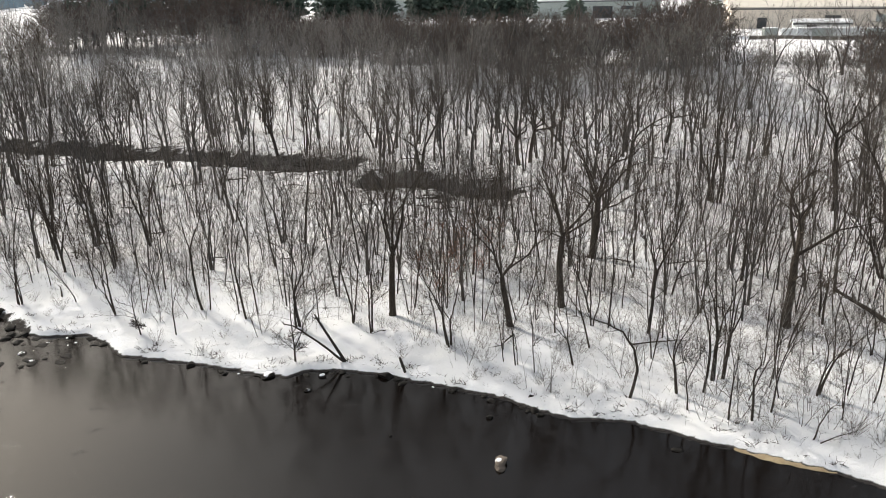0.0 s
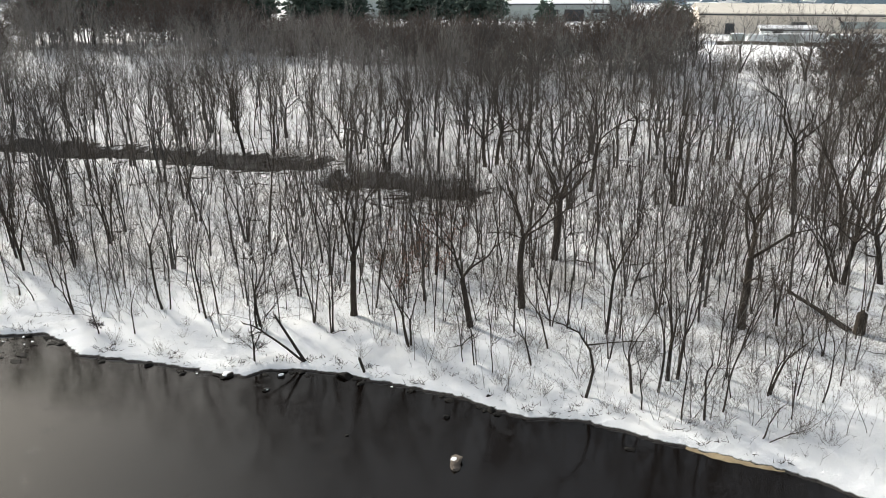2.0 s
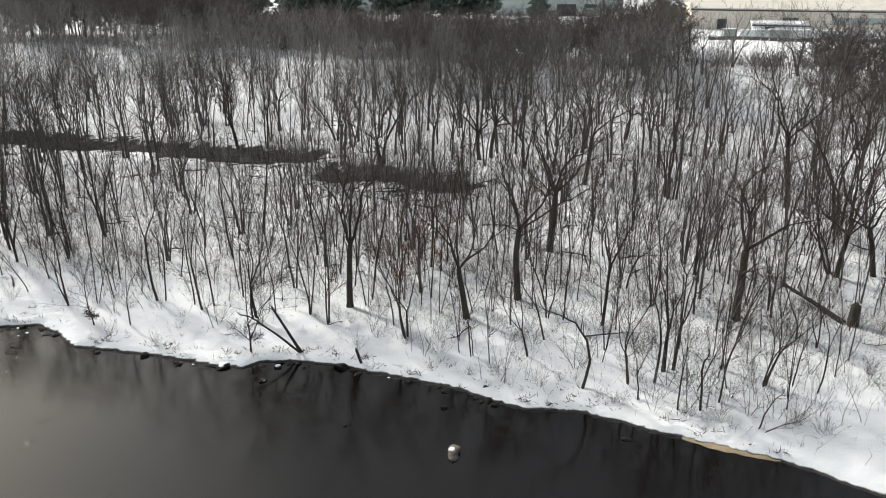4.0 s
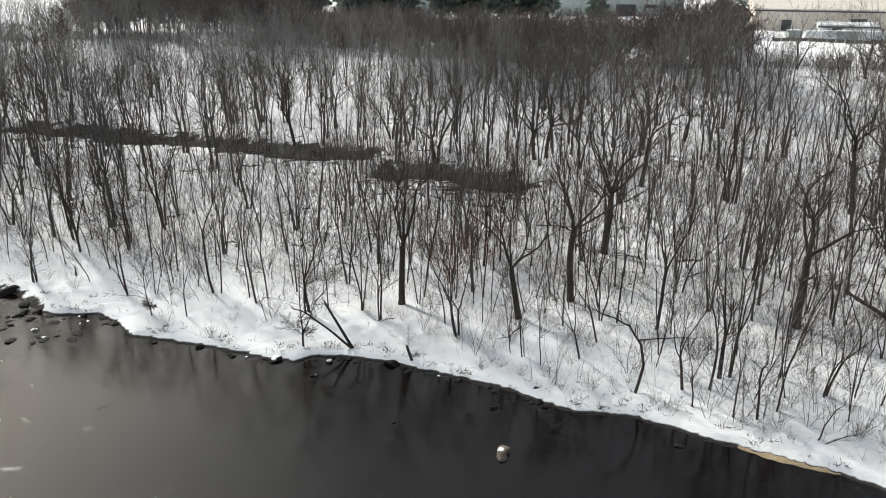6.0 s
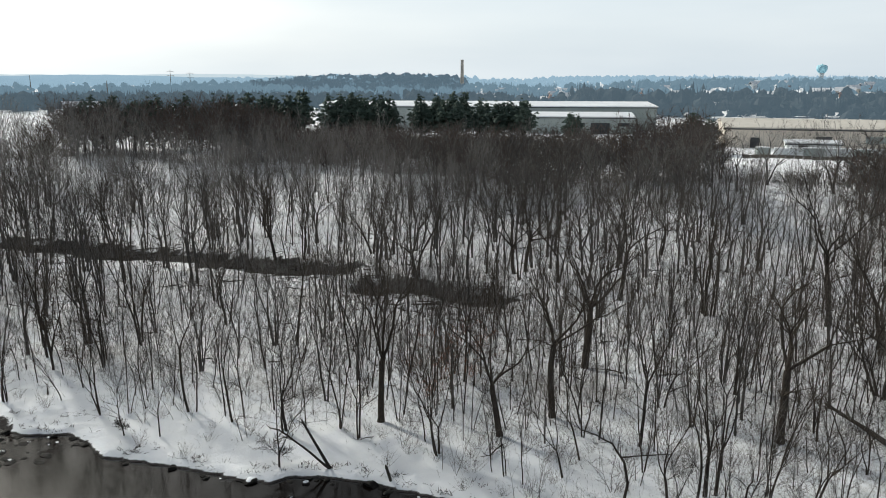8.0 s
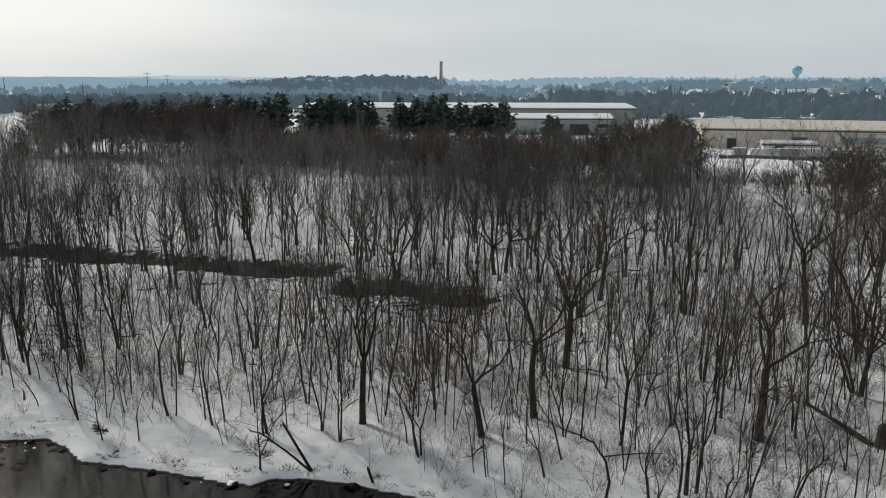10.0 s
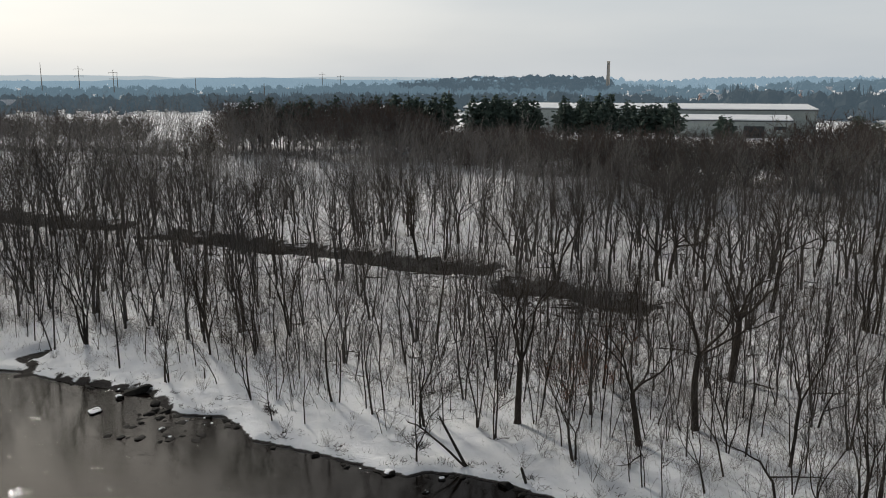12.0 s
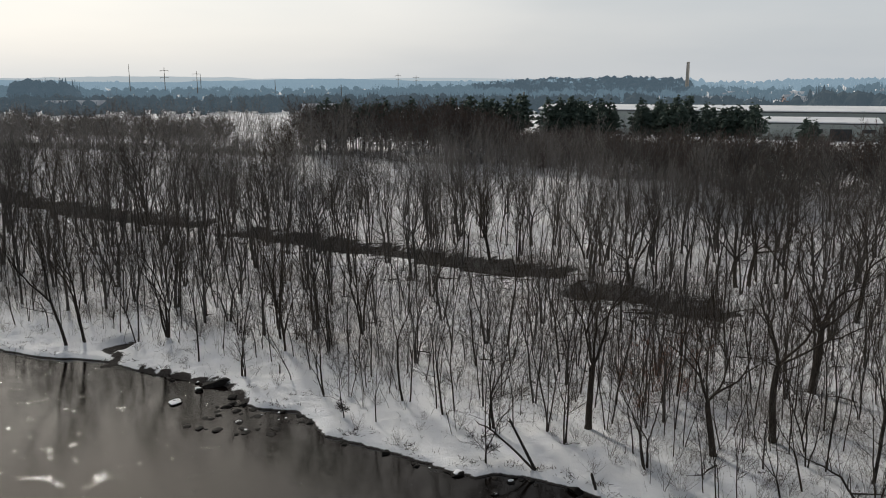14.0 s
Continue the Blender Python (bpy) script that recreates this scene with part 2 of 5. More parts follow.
# ---------------------------------------------------------------- mesh helpers
def mesh_ob(name, verts, faces, mat, parent=None, label="", smooth=False):
    me = bpy.data.meshes.new(name)
    me.from_pydata([tuple(v) for v in verts], [], faces)
    me.materials.append(mat)
    if smooth:
        me.polygons.foreach_set("use_smooth", [True] * len(me.polygons))
    me.update()
    ob = new(name, me)
    if parent:
        ob.parent = parent
    if label:
        ob["label"] = label
    return ob


def part(name, bm, mat, parent, label=""):
    me = bpy.data.meshes.new(name)
    bm.to_mesh(me)
    bm.free()
    me.materials.append(mat)
    ob = new(name, me)
    ob.parent = parent
    if label:
        ob["label"] = label
    return ob


def box_into(bm, lo, hi, bevel=0.0):
    r = bmesh.ops.create_cube(bm, size=1.0)
    c = [(a + b) / 2 for a, b in zip(lo, hi)]
    s = [b - a for a, b in zip(lo, hi)]
    for v in r["verts"]:
        v.co = Vector((c[0] + v.co.x * s[0], c[1] + v.co.y * s[1], c[2] + v.co.z * s[2]))
    if bevel:
        edges = list({e for v in r["verts"] for e in v.link_edges})
        bmesh.ops.bevel(bm, geom=edges, offset=bevel, segments=1, affect="EDGES")


class Tubes:
    """Gathers tapering tubes for one mesh."""

    def __init__(self):
        self.v, self.f = [], []

    def add(self, pts, radii, sides):
        base = len(self.v)
        n = len(pts)
        tip = radii[-1] <= 0.0
        for i, p in enumerate(pts):
            if tip and i == n - 1:
                self.v.append(tuple(p))
                break
            d = (pts[min(i + 1, n - 1)] - pts[max(i - 1, 0)]).normalized()
            a = d.cross(Vector((0.31, 0.95, 0.07)))
            if a.length < 0.1:
                a = d.cross(Vector((1, 0, 0)))
            a.normalize()
            b = d.cross(a)
            for k in range(sides):
                w = 2 * math.pi * k / sides
                self.v.append(tuple(p + (a * math.cos(w) + b * math.sin(w)) * radii[i]))
        for i in range(n - 1):
            o = base + i * sides
            for k in range(sides):
                k2 = (k + 1) % sides
                if tip and i == n - 2:
                    self.f.append((o + k, o + k2, base + (n - 1) * sides))
                else:
                    self.f.append((o + k, o + k2, o + sides + k2, o + sides + k))

    def sliver(self, p, q, width, side):
        """A stalk too thin to have sides."""
        a = (q - p).cross(side)
        a = a.normalized() * width if a.length > 1e-6 else Vector((width, 0, 0))
        k = len(self.v)
        self.v += [tuple(p - a), tuple(p + a), tuple(q)]
        self.f.append((k, k + 1, k + 2))


# ---------------------------------------------------------------- land
SHORE = [(-600, 150), (-300, 112), (-160, 88), (-110, 82), (-78, 80.3), (-71.5, 78.9), (-65, 79.6), (-60.5, 79.5), (-58, 78.3), (-50, 76.7),
         (-44.5, 76), (-42, 73.5), (-39, 71.4), (-34.2, 71.7), (-32, 70), (-29.8, 67.3), (-21.8, 65.1), (-14.5, 62.5), (-12.7, 64.0),
         (-8.8, 63.6), (-4.3, 62), (3.7, 58.4), (6.9, 55.7), (12.6, 54.7), (18.6, 51), (24.7, 47.9), (26.7, 46), (60, 22), (120, -30), (400, -300), (3000, -3000)]
CHANNEL = [[(-260, 222), (-181, 190), (-153, 178), (-135, 170), (-115, 163), (-102, 162)],
           [(-84, 154), (-66, 149), (-55, 145.5), (-44, 142.5), (-33, 138.5), (-23, 133.8), (-19, 134.5)],
           [(-11.5, 122.5), (-7, 123.5), (-0.4, 119.5), (6, 115.5)],
           [(-61.4, 78), (-61.0, 80), (-63.4, 82.2), (-62.8, 84.6)]]
CHANNEL_W = [4.6, 3.5, 2.4, 0.6]


SHORE = [(x, y - 0.75) for x, y in SHORE]


def shore_y(x):
    for (x0, y0), (x1, y1) in zip(SHORE, SHORE[1:]):
        if x0 <= x <= x1:
            return y0 + (y1 - y0) * (x - x0) / (x1 - x0)
    return SHORE[0][1] if x < SHORE[0][0] else SHORE[-1][1]


def seg_dist(x, y, line):
    best = 1e9
    for (x0, y0), (x1, y1) in zip(line, line[1:]):
        dx, dy = x1 - x0, y1 - y0
        u = max(0.0, min(1.0, ((x - x0) * dx + (y - y0) * dy) / (dx * dx + dy * dy)))
        best = min(best, math.hypot(x - x0 - u * dx, y - y0 - u * dy))
    return best


def smooth(a, b, v):
    u = max(0.0, min(1.0, (v - a) / (b - a)))
    return u * u * (3 - 2 * u)


CREST = [(-400, 262), (-110, 247), (-58, 239), (-34, 228), (-11, 210), (20, 201), (65, 193), (120, 178), (400, 120)]


def crest_y(x):
    """Where the bluff's top edge runs."""
    for (x0, y0), (x1, y1) in zip(CREST, CREST[1:]):
        if x <= x1:
            return y0 + (y1 - y0) * smooth(x0, x1, x) + 2.5 * math.sin(x * 0.11)
    return CREST[-1][1]


def shore_d(x, y):
    """Rough distance inland from the waterline."""
    s = shore_y(x)
    if x > 27:
        return (y - s) * 0.7
    near = seg_dist(x, y, SHORE[3:28]) if -105 < x and abs(y - s) < 12 else abs(y - s) * 0.9
    return near if y > s else -near


def land(x, y):
    d = shore_d(x, y)
    wob = noise.noise((x * 0.55, y * 0.55, 0.0)) * 0.5 + noise.noise((x * 1.7, y * 1.7, 3.0)) * 0.22
    d2 = d + wob * 0.6
    if d2 < 0:
        h = max(-1.6, d2 * 0.6) - 0.05
    else:
        h = 0.42 * smooth(0.0, 0.45, d2) + 0.75 * smooth(1.5, 9.0, d2 + wob)
        h += (0.26 * noise.noise((x * 1.0, y * 1.0, 11.0)) + 0.26 * noise.noise((x * 2.2, y * 2.2, 12.0))) * smooth(0.3, 1.0, d2) * (1 - 0.75 * smooth(4.0, 9.0, d2))
        h += (noise.noise((x * 0.09, y * 0.09, 5.0)) * 0.35 + noise.noise((x * 0.4, y * 0.4, 8.0)) * 0.12) * smooth(1.0, 8.0, d)
    if d > 20:
        c = crest_y(x)
        h += 7.0 * smooth(c - 50, c + 2, y + noise.noise((x * 0.02, y * 0.02, 1.0)) * 14)
        h += 4.0 * smooth(900, 2600, y) * (0.55 + 0.45 * noise.noise((x * 0.0011, y * 0.0008, 2.0)))
        h += 13.0 * math.exp(-((x + 150) / 215) ** 4 - ((y - 1620) / 260) ** 2) + 12.0 * smooth(100, 420, x) * smooth(560, 1050, y)
    for line, w in zip(CHANNEL, CHANNEL_W):
        k = seg_dist(x, y, line) + wob * 2.2 + 2.2 * noise.noise((x * 0.13, y * 0.13, 4.0))
        if k < w + 2.6:
            cut = 1 - smooth(w - 0.4, w + (2.2 if w > 1 else 1.0), k)
            h = h * (1 - cut) + (0.30 + 0.3 * wob if w > 1 else 0.05) * cut
    return h


def spaced(pairs):
    """Grid lines: (from, to, step) stretches, then joined."""
    out = []
    for a, b, s in pairs:
        n = max(1, round((b - a) / s))
        out += [a + (b - a) * i / n for i in range(n)]
    return out + [pairs[-1][1]]


def build_land():
    xs = spaced([(-4400, -1200, 400), (-1200, -300, 60), (-300, -130, 9), (-130, -80, 1.6), (-80, 34, 0.62), (34, 70, 2), (70, 200, 10), (200, 1200, 60), (1200, 4400, 400)])
    ys = spaced([(-900, -100, 200), (-100, 20, 20), (20, 44, 3), (44, 86, 0.55), (86, 118, 1.5), (118, 165, 1.0), (165, 270, 2.5), (270, 290, 5), (290, 600, 25), (600, 1500, 90), (1500, 4400, 290)])
    verts = [(x, y, land(x, y)) for y in ys for x in xs]
    w = len(xs)
    faces = [(j * w + i, j * w + i + 1, (j + 1) * w + i + 1, (j + 1) * w + i) for j in range(len(ys) - 1) for i in range(w - 1)]
    ob = mesh_ob("ground", verts, faces, GROUND, smooth=True)
    litter = ob.data.attributes.new("litter", "FLOAT", "POINT")
    bare = ob.data.attributes.new("bare", "FLOAT", "POINT")
    lv, bv = [], []
    for x, y, z in verts:
        d = y - shore_y(x)
        lv.append(smooth(2, 18, d) * (1.0 - 0.6 * smooth(150, 200, y)) if y < 300 else 0.1)
        if -57 < x < -40 and -2 < d < 2.4:
            bv.append(max(0.0, min(1.0, 0.95 - 0.55 * max(0.0, d) + 0.9 * noise.noise((x * 0.8, y * 0.8, 6.0)))))
            continue
        if 77 < y < 95 and -68 < x < -58:
            bv.append(max(0.0, min(1.0, 1.0 - seg_dist(x, y, CHANNEL[3]) + 0.7 * noise.noise((x * 0.9, y * 0.9, 2.0)))))
            continue
        k = 3.4 * noise.noise((x * 0.35, y * 0.35, 7.0)) + 2.8 * noise.noise((x * 0.9, y * 0.9, 17.0)) + 2.2 * noise.noise((x * 0.13, y * 0.13, 4.0)) + min((seg_dist(x, y, ln) - cw for ln, cw in zip(CHANNEL[:3], CHANNEL_W)), default=9) if 100 < y < 215 and x < 30 else 9
        bv.append(max(0.0, min(1.0, 0.86 - k / 4.0)))
    litter.data.foreach_set("value", lv)
    bare.data.foreach_set("value", bv)
    tagged(ob, "snow-covered river bank, woodland floor and fields", "ground", kind="structure")


build_land()
tagged(mesh_ob("water", [(-4400, -900, 0), (500, -900, 0), (500, 260, 0), (-4400, 260, 0)], [(0, 1, 2, 3)], WATER),
       "dark open river water with small ripples", "water", kind="structure")


# ---------------------------------------------------------------- trees
def wander(rng, start, way, length, steps, bend, lift):
    """A crooked line that turns upward by lift along its length."""
    pts = [start.copy()]
    d = way.normalized()
    for _ in range(steps):
        d = (d + Vector((rng.gauss(0, bend), rng.gauss(0, bend), rng.gauss(0, bend * 0.6) + lift))).normalized()
        pts.append(pts[-1] + d * (length / steps))
    return pts


def along(pts, u):
    k = u * (len(pts) - 1)
    i = min(int(k), len(pts) - 2)
    return pts[i].lerp(pts[i + 1], k - i), (pts[i + 1] - pts[i]).normalized()


def sideways(rng, d, spread, turn):
    """A direction that leaves d at the angle spread, at the bearing turn round it."""
    a = d.cross(Vector((0, 0, 1)))
    if a.length < 0.05:
        a = Vector((1, 0, 0))
    a.normalize()
    b = d.cross(a)
    side = a * math.cos(turn) + b * math.sin(turn)
    return (d * math.cos(spread) + side * math.sin(spread)).normalized()


def strip(tb, pts, width, side):
    """A far twig, too thin to have sides: a tapering ribbon along a bent line."""
    k = len(tb.v)
    n = len(pts) - 1
    for i in range(n):
        a = (pts[i + 1] - pts[i]).cross(side)
        a = a.normalized() * (width * (1 - 0.75 * i / n)) if a.length > 1e-6 else Vector((width, 0, 0))
        tb.v += [tuple(pts[i] - a), tuple(pts[i] + a)]
    tb.v.append(tuple(pts[n]))
    for i in range(n - 1):
        o = k + 2 * i
        tb.f.append((o, o + 1, o + 3, o + 2))
    tb.f.append((k + 2 * n - 2, k + 2 * n - 1, k + 2 * n))


def facing(rng):
    return Vector((rng.gauss(0, 1), rng.gauss(0, 1), rng.gauss(0, 1)))


def twig(rng, twigs, start, way, length, radius, opt):
    """A bent twig with finer ones along it."""
    pts = wander(rng, start, way, length, 2 if opt["cheap"] < 2 else 1, 0.22, 0.05)
    strip(twigs, pts, radius, facing(rng))
    for _ in range(opt["fine"]):
        p, d = along(pts, rng.uniform(0.1, 0.95))
        q = (sideways(rng, d, rng.uniform(0.4, 1.0), rng.uniform(0, 6.3)) + Vector((0, 0, 0.12))).normalized()
        strip(twigs, [p, p + q * length * rng.uniform(0.35, 0.75)], radius * 0.75, facing(rng))


def limb(rng, wood, twigs, start, way, length, radius, level, opt):
    """One branch and all that grows from it. Level 0 parts into several of level 1, and so on down to the twigs."""
    cheap = opt["cheap"]
    if level >= 3:
        twig(rng, twigs, start, way, length, radius, opt)
        return
    if level == 0:
        steps = (5, 4, 3)[cheap]
        near = length * rng.uniform(0.36, 0.52)
        pts = wander(rng, start, way, near, steps, opt["bend"] * 0.8, opt["lift"] * 3 / steps)
        wood.add(pts, [radius * (1 - 0.34 * i / steps) for i in range(steps + 1)], (6, 5, 4)[cheap])
        arms = rng.choice(opt.get("arms", (2, 2, 3)))
        turn = rng.uniform(0, 6.3)
        for k in range(arms):
            q = sideways(rng, along(pts, 1.0)[1], rng.uniform(0.22, 0.62) * opt["open"], turn + k * 6.28 / arms + rng.gauss(0, 0.3))
            limb(rng, wood, twigs, pts[-1], q, (length - near) * rng.uniform(0.75, 1.1), radius * 0.66 * rng.uniform(0.62, 1.0), 1, opt)
        for _ in range(opt.get("low_arms", 1)):
            p, d = along(pts, rng.uniform(0.3, 0.9))
            q = sideways(rng, d, rng.uniform(0.6, 1.15), rng.uniform(0, 6.3))
            limb(rng, wood, twigs, p, q, length * rng.uniform(0.22, 0.42), radius * rng.uniform(0.25, 0.42), 1 if cheap == 0 else 2, opt)
        return
    steps = ((6, 4, 3) if level == 1 else (3, 3, 2))[cheap]
    pts = wander(rng, start, way, length, steps, opt["bend"] * (1.0 if level == 1 else 1.25), opt["lift"] * 3 / steps)
    radii = [max(opt["twig"] * 0.8, radius * (1 - 0.82 * i / steps)) for i in range(steps)] + [opt["twig"] * 0.5]
    wood.add(pts, radii, ((5, 4, 3) if level == 1 else (4, 3, 3))[cheap])
    count = opt["n2"] if level == 1 else opt["n3"]
    turn = rng.uniform(0, 6.3)
    for k in range(count):
        u = 0.16 + 0.82 * (k + rng.random() * 0.8) / count
        p, d = along(pts, min(u, 1.0))
        turn += 2.4 + rng.gauss(0, 0.5)
        q = sideways(rng, d, rng.uniform(0.45, 0.95) * opt["open"], turn)
        left = length * (1.02 - u * 0.55) * rng.uniform(0.34, 0.62)
        r = max(opt["twig"] * 1.15, radius * (1 - 0.8 * u) * 0.5) if level == 1 else opt["twig"] * rng.uniform(0.8, 1.15)
        limb(rng, wood, twigs, p, q, left, r, level + 1, opt)
    p, d = along(pts, 1.0)
    for _ in range(2):
        twig(rng, twigs, p, sideways(rng, d, rng.uniform(0.1, 0.4), rng.uniform(0, 6.3)), length * rng.uniform(0.22, 0.38), opt["twig"], opt)


# growth habits: cheap 0 is the finest; fork is the share of the height below the first parting
BROAD = dict(cheap=0, fork=0.36, stems=1, leaders=(4, 5), first=0, spread=(0.45, 1.0), side=2, n2=6, n3=5, fine=3, bend=0.19, lift=0.07, open=1.0, twig=0.013, flare=1.35, crook=0.05)
VASE = dict(cheap=0, fork=0.27, stems=1, leaders=(2, 3, 3), first=0, spread=(0.16, 0.5), side=1, n2=6, n3=5, fine=2, bend=0.13, lift=0.075, open=0.9, twig=0.0105, flare=1.2, crook=0.045)
TALL = dict(cheap=0, fork=0.42, stems=1, leaders=(2, 2, 3), first=1, spread=(0.1, 0.36), side=4, n2=8, n3=4, fine=2, bend=0.095, lift=0.06, open=0.85, twig=0.0105, flare=1.2, crook=0.04)
POLE = dict(cheap=1, fork=0.40, stems=1, leaders=(1, 2), first=1, spread=(0.05, 0.32), side=5, n2=6, n3=4, fine=2, bend=0.15, lift=0.07, open=0.85, twig=0.012, flare=1.1, crook=0.08)
THIN = dict(cheap=2, fork=0.50, stems=1, leaders=(1, 1, 2), first=1, spread=(0.04, 0.25), side=3, n2=6, n3=3, fine=2, bend=0.08, lift=0.05, open=0.8, twig=0.013, flare=1.1, crook=0.045)
BRUSHY = dict(cheap=0, fork=0.15, stems=1, leaders=(1, 2), first=1, spread=(0.05, 0.3), side=4, n2=18, n3=5, fine=3, bend=0.14, lift=0.03, open=1.25, twig=0.016, flare=1.4, crook=0.05)
BUSH = dict(cheap=2, fork=0.12, stems=9, leaders=(1, 1, 2), first=2, spread=(0.05, 0.4), side=0, n2=3, n3=4, fine=2, bend=0.17, lift=0.03, open=0.9, twig=0.010, flare=1.0, crook=0.1)


def tree_parts(seed, height, radius, opt, stems=None, lean=(0.0, 0.0), curve=0.0, tilt=0.12):
    """The tubes of trunk, limbs and twigs of one bare tree that stands at the origin."""
    rng = random.Random(seed)
    trunk, wood, twigs = Tubes(), Tubes(), Tubes()
    stems = stems or opt["stems"]
    off = rng.uniform(0, 6.3)
    for s in range(stems):
        ang = off + s * 2 * math.pi / stems + rng.uniform(-0.4, 0.4)
        out = 0.0 if stems == 1 else rng.uniform(0.5, 1.3) * tilt
        d = Vector((lean[0] + math.cos(ang) * out, lean[1] + math.sin(ang) * out, 1.0)).normalized()
        hgt = height * (1.0 if s == 0 else rng.uniform(0.75, 1.0))
        rad = radius * (1.0 if s == 0 else rng.uniform(0.65, 0.95))
        foot = Vector((math.cos(ang), math.sin(ang), 0)) * (0.0 if stems == 1 else rad * 1.1)
        foot.z = -0.35
        fork = opt["fork"] * rng.uniform(0.88, 1.15)
        steps = (8, 6, 4)[opt["cheap"]] if stems < 5 else 2
        pts = [foot]
        for _ in range(steps):
            d = (d + Vector((rng.gauss(0, opt["crook"]), rng.gauss(0, opt["crook"]), 0)) + Vector((-lean[0], -lean[1], 0)) * curve * fork / steps).normalized()
            pts.append(pts[-1] + d * (hgt * fork / steps))
        radii = [rad * (1 - 0.26 * i / steps) for i in range(steps + 1)]
        radii[0] *= opt["flare"]
        trunk.add(pts, radii, ((8, 6, 4)[opt["cheap"]] if stems < 5 else 3))
        lead = rng.choice(opt["leaders"])
        turn = rng.uniform(0, 6.3)
        for k in range(lead):
            spread = rng.uniform(*opt["spread"]) * (0.35 if k == 0 and lead != 2 else 1.0)
            q = sideways(rng, d, spread, turn + k * 6.283 / lead + rng.gauss(0, 0.25))
            q = (q - Vector((lean[0], lean[1], 0)) * curve * 0.5).normalized()
            ln = hgt * (1 - fork) * rng.uniform(0.78, 1.02) * (1.08 if k == 0 else 1.0)
            limb(rng, wood, twigs, pts[-1], q, ln, rad * 0.74 * max(0.42, lead ** -0.42) * rng.uniform(0.85, 1.08), opt["first"], opt)
        for k in range(opt["side"]):
            p, dd = along(pts, rng.uniform(0.55, 0.98))
            q = sideways(rng, dd, rng.uniform(0.55, 1.15), rng.uniform(0, 6.3))
            limb(rng, wood, twigs, p, q, hgt * rng.uniform(0.12, 0.26), max(opt["twig"] * 1.3, rad * rng.uniform(0.18, 0.34)), max(1, opt["first"]) if opt["cheap"] == 0 else 2, opt)
    return trunk, wood, twigs


def build_tree(name, label, category, seed, height, radius, opt, twig_mat=None, bark=None, **more):
    root = new(name)
    trunk, wood, twigs = tree_parts(seed, height, radius, opt, **more)
    bark = bark or BARK
    mesh_ob("trunk", trunk.v, trunk.f, bark, root, smooth=True)
    k = len(wood.v)
    crown = mesh_ob("crown", wood.v + twigs.v, wood.f + [tuple(i + k for i in f) for f in twigs.f], bark, root, smooth=True)
    crown.data.materials.append(twig_mat or TWIG)
    crown.data.polygons.foreach_set("material_index", [0] * len(wood.f) + [1] * len(twigs.f))
    crown["kind"] = "stuff"
    return tagged(root, label, category)


def tall_of(root):
    return max(v.co.z for ch in root.children for v in ch.data.vertices)


KINDS = {}


def kind(key, label, group, variants):
    obs = []
    for name, cat, seed, h, r, opt, more in variants:
        ob = build_tree(name, label, cat, seed, h, r, opt, **more)
        ob["group"] = group
        ob.location = (0, -400 - 15 * len(KINDS), -40)
        obs.append(ob)
    KINDS[key] = obs


USED = set()


def plant(key, x, y, height=None, turn=0.0, variant=0, label=""):
    """Sets one tree of a kind at (x, y). The first use of a variant moves the model itself."""
    model = KINDS[key][variant % len(KINDS[key])]
    scale = 1.0 if height is None else height / model["height"]
    if model.name not in USED:
        USED.add(model.name)
        ob = model
        ob.matrix_basis = pose(x, y, land(x, y), 0, 0, turn) @ Matrix.Scale(scale, 4)
    else:
        ob = copy_thing(model, pose(x, y, land(x, y), 0, 0, turn))
        ob.scale = (scale,) * 3
    if label:
        ob["label"] = label
    return ob


FAR_ROUND = dict(BROAD, cheap=2, fork=0.26, leaders=(4, 5), first=1, side=2, n2=6, n3=6, fine=2, twig=0.068, open=1.15, spread=(0.15, 0.85), lift=0.05)
FAR_TALL = dict(TALL, cheap=2, bend=0.055, crook=0.025, fork=0.40, side=2, n2=6, n3=4, fine=1, twig=0.024)
FAR_VASE = dict(VASE, cheap=2, bend=0.075, crook=0.028, first=1, leaders=(3, 4), side=1, n2=6, n3=4, fine=1, twig=0.024)
MID_TALL = dict(TALL, cheap=1, bend=0.06, crook=0.028, side=3, n2=6, n3=4, fine=1, twig=0.014)
MID_VASE = dict(VASE, cheap=1, bend=0.085, crook=0.03, n2=5, n3=5, fine=1, twig=0.014)
MID_BROAD = dict(BROAD, cheap=1, n2=5, n3=5, fine=1, twig=0.016, leaders=(4, 5), spread=(0.3, 0.85))

# paler, greyer copy of bark and twigs; haze is put into the colour
MID_HAZED = dict(bark=make_bark("ash_bark", (0.05, 0.046, 0.044), (0.125, 0.117, 0.112)), twig_mat=make_bark("ash_twigs", (0.082, 0.074, 0.069), (0.17, 0.154, 0.145)))

kind("tall", "slender bare tree with a tall straight trunk", "slender trees",
     [("slender_tree", "tree", 51 + i, 14.5, 0.12, MID_TALL, dict(MID_HAZED, stems=(1, 1, 2, 1, 1, 2)[i], lean=((0.05, 0), (-0.08, 0.02), (0, 0), (0.1, 0.03), (0, 0), (-0.1, 0))[i])) for i in range(6)])
kind("vase", "bare tree forking low into rising limbs", "forked trees",
     [("forked_tree", "tree", 31 + i, 14, 0.18, MID_VASE, dict(MID_HAZED, stems=(1, 2, 1, 3)[i], tilt=0.16)) for i in range(4)])
kind("round", "tall bare tree with a wide dense crown of fine twigs", "wide crowned trees",
     [("wide_tree", "tree", 61 + i, 17, 0.25, MID_BROAD, dict(MID_HAZED, stems=(1, 2, 1, 2)[i], tilt=0.14)) for i in range(4)])
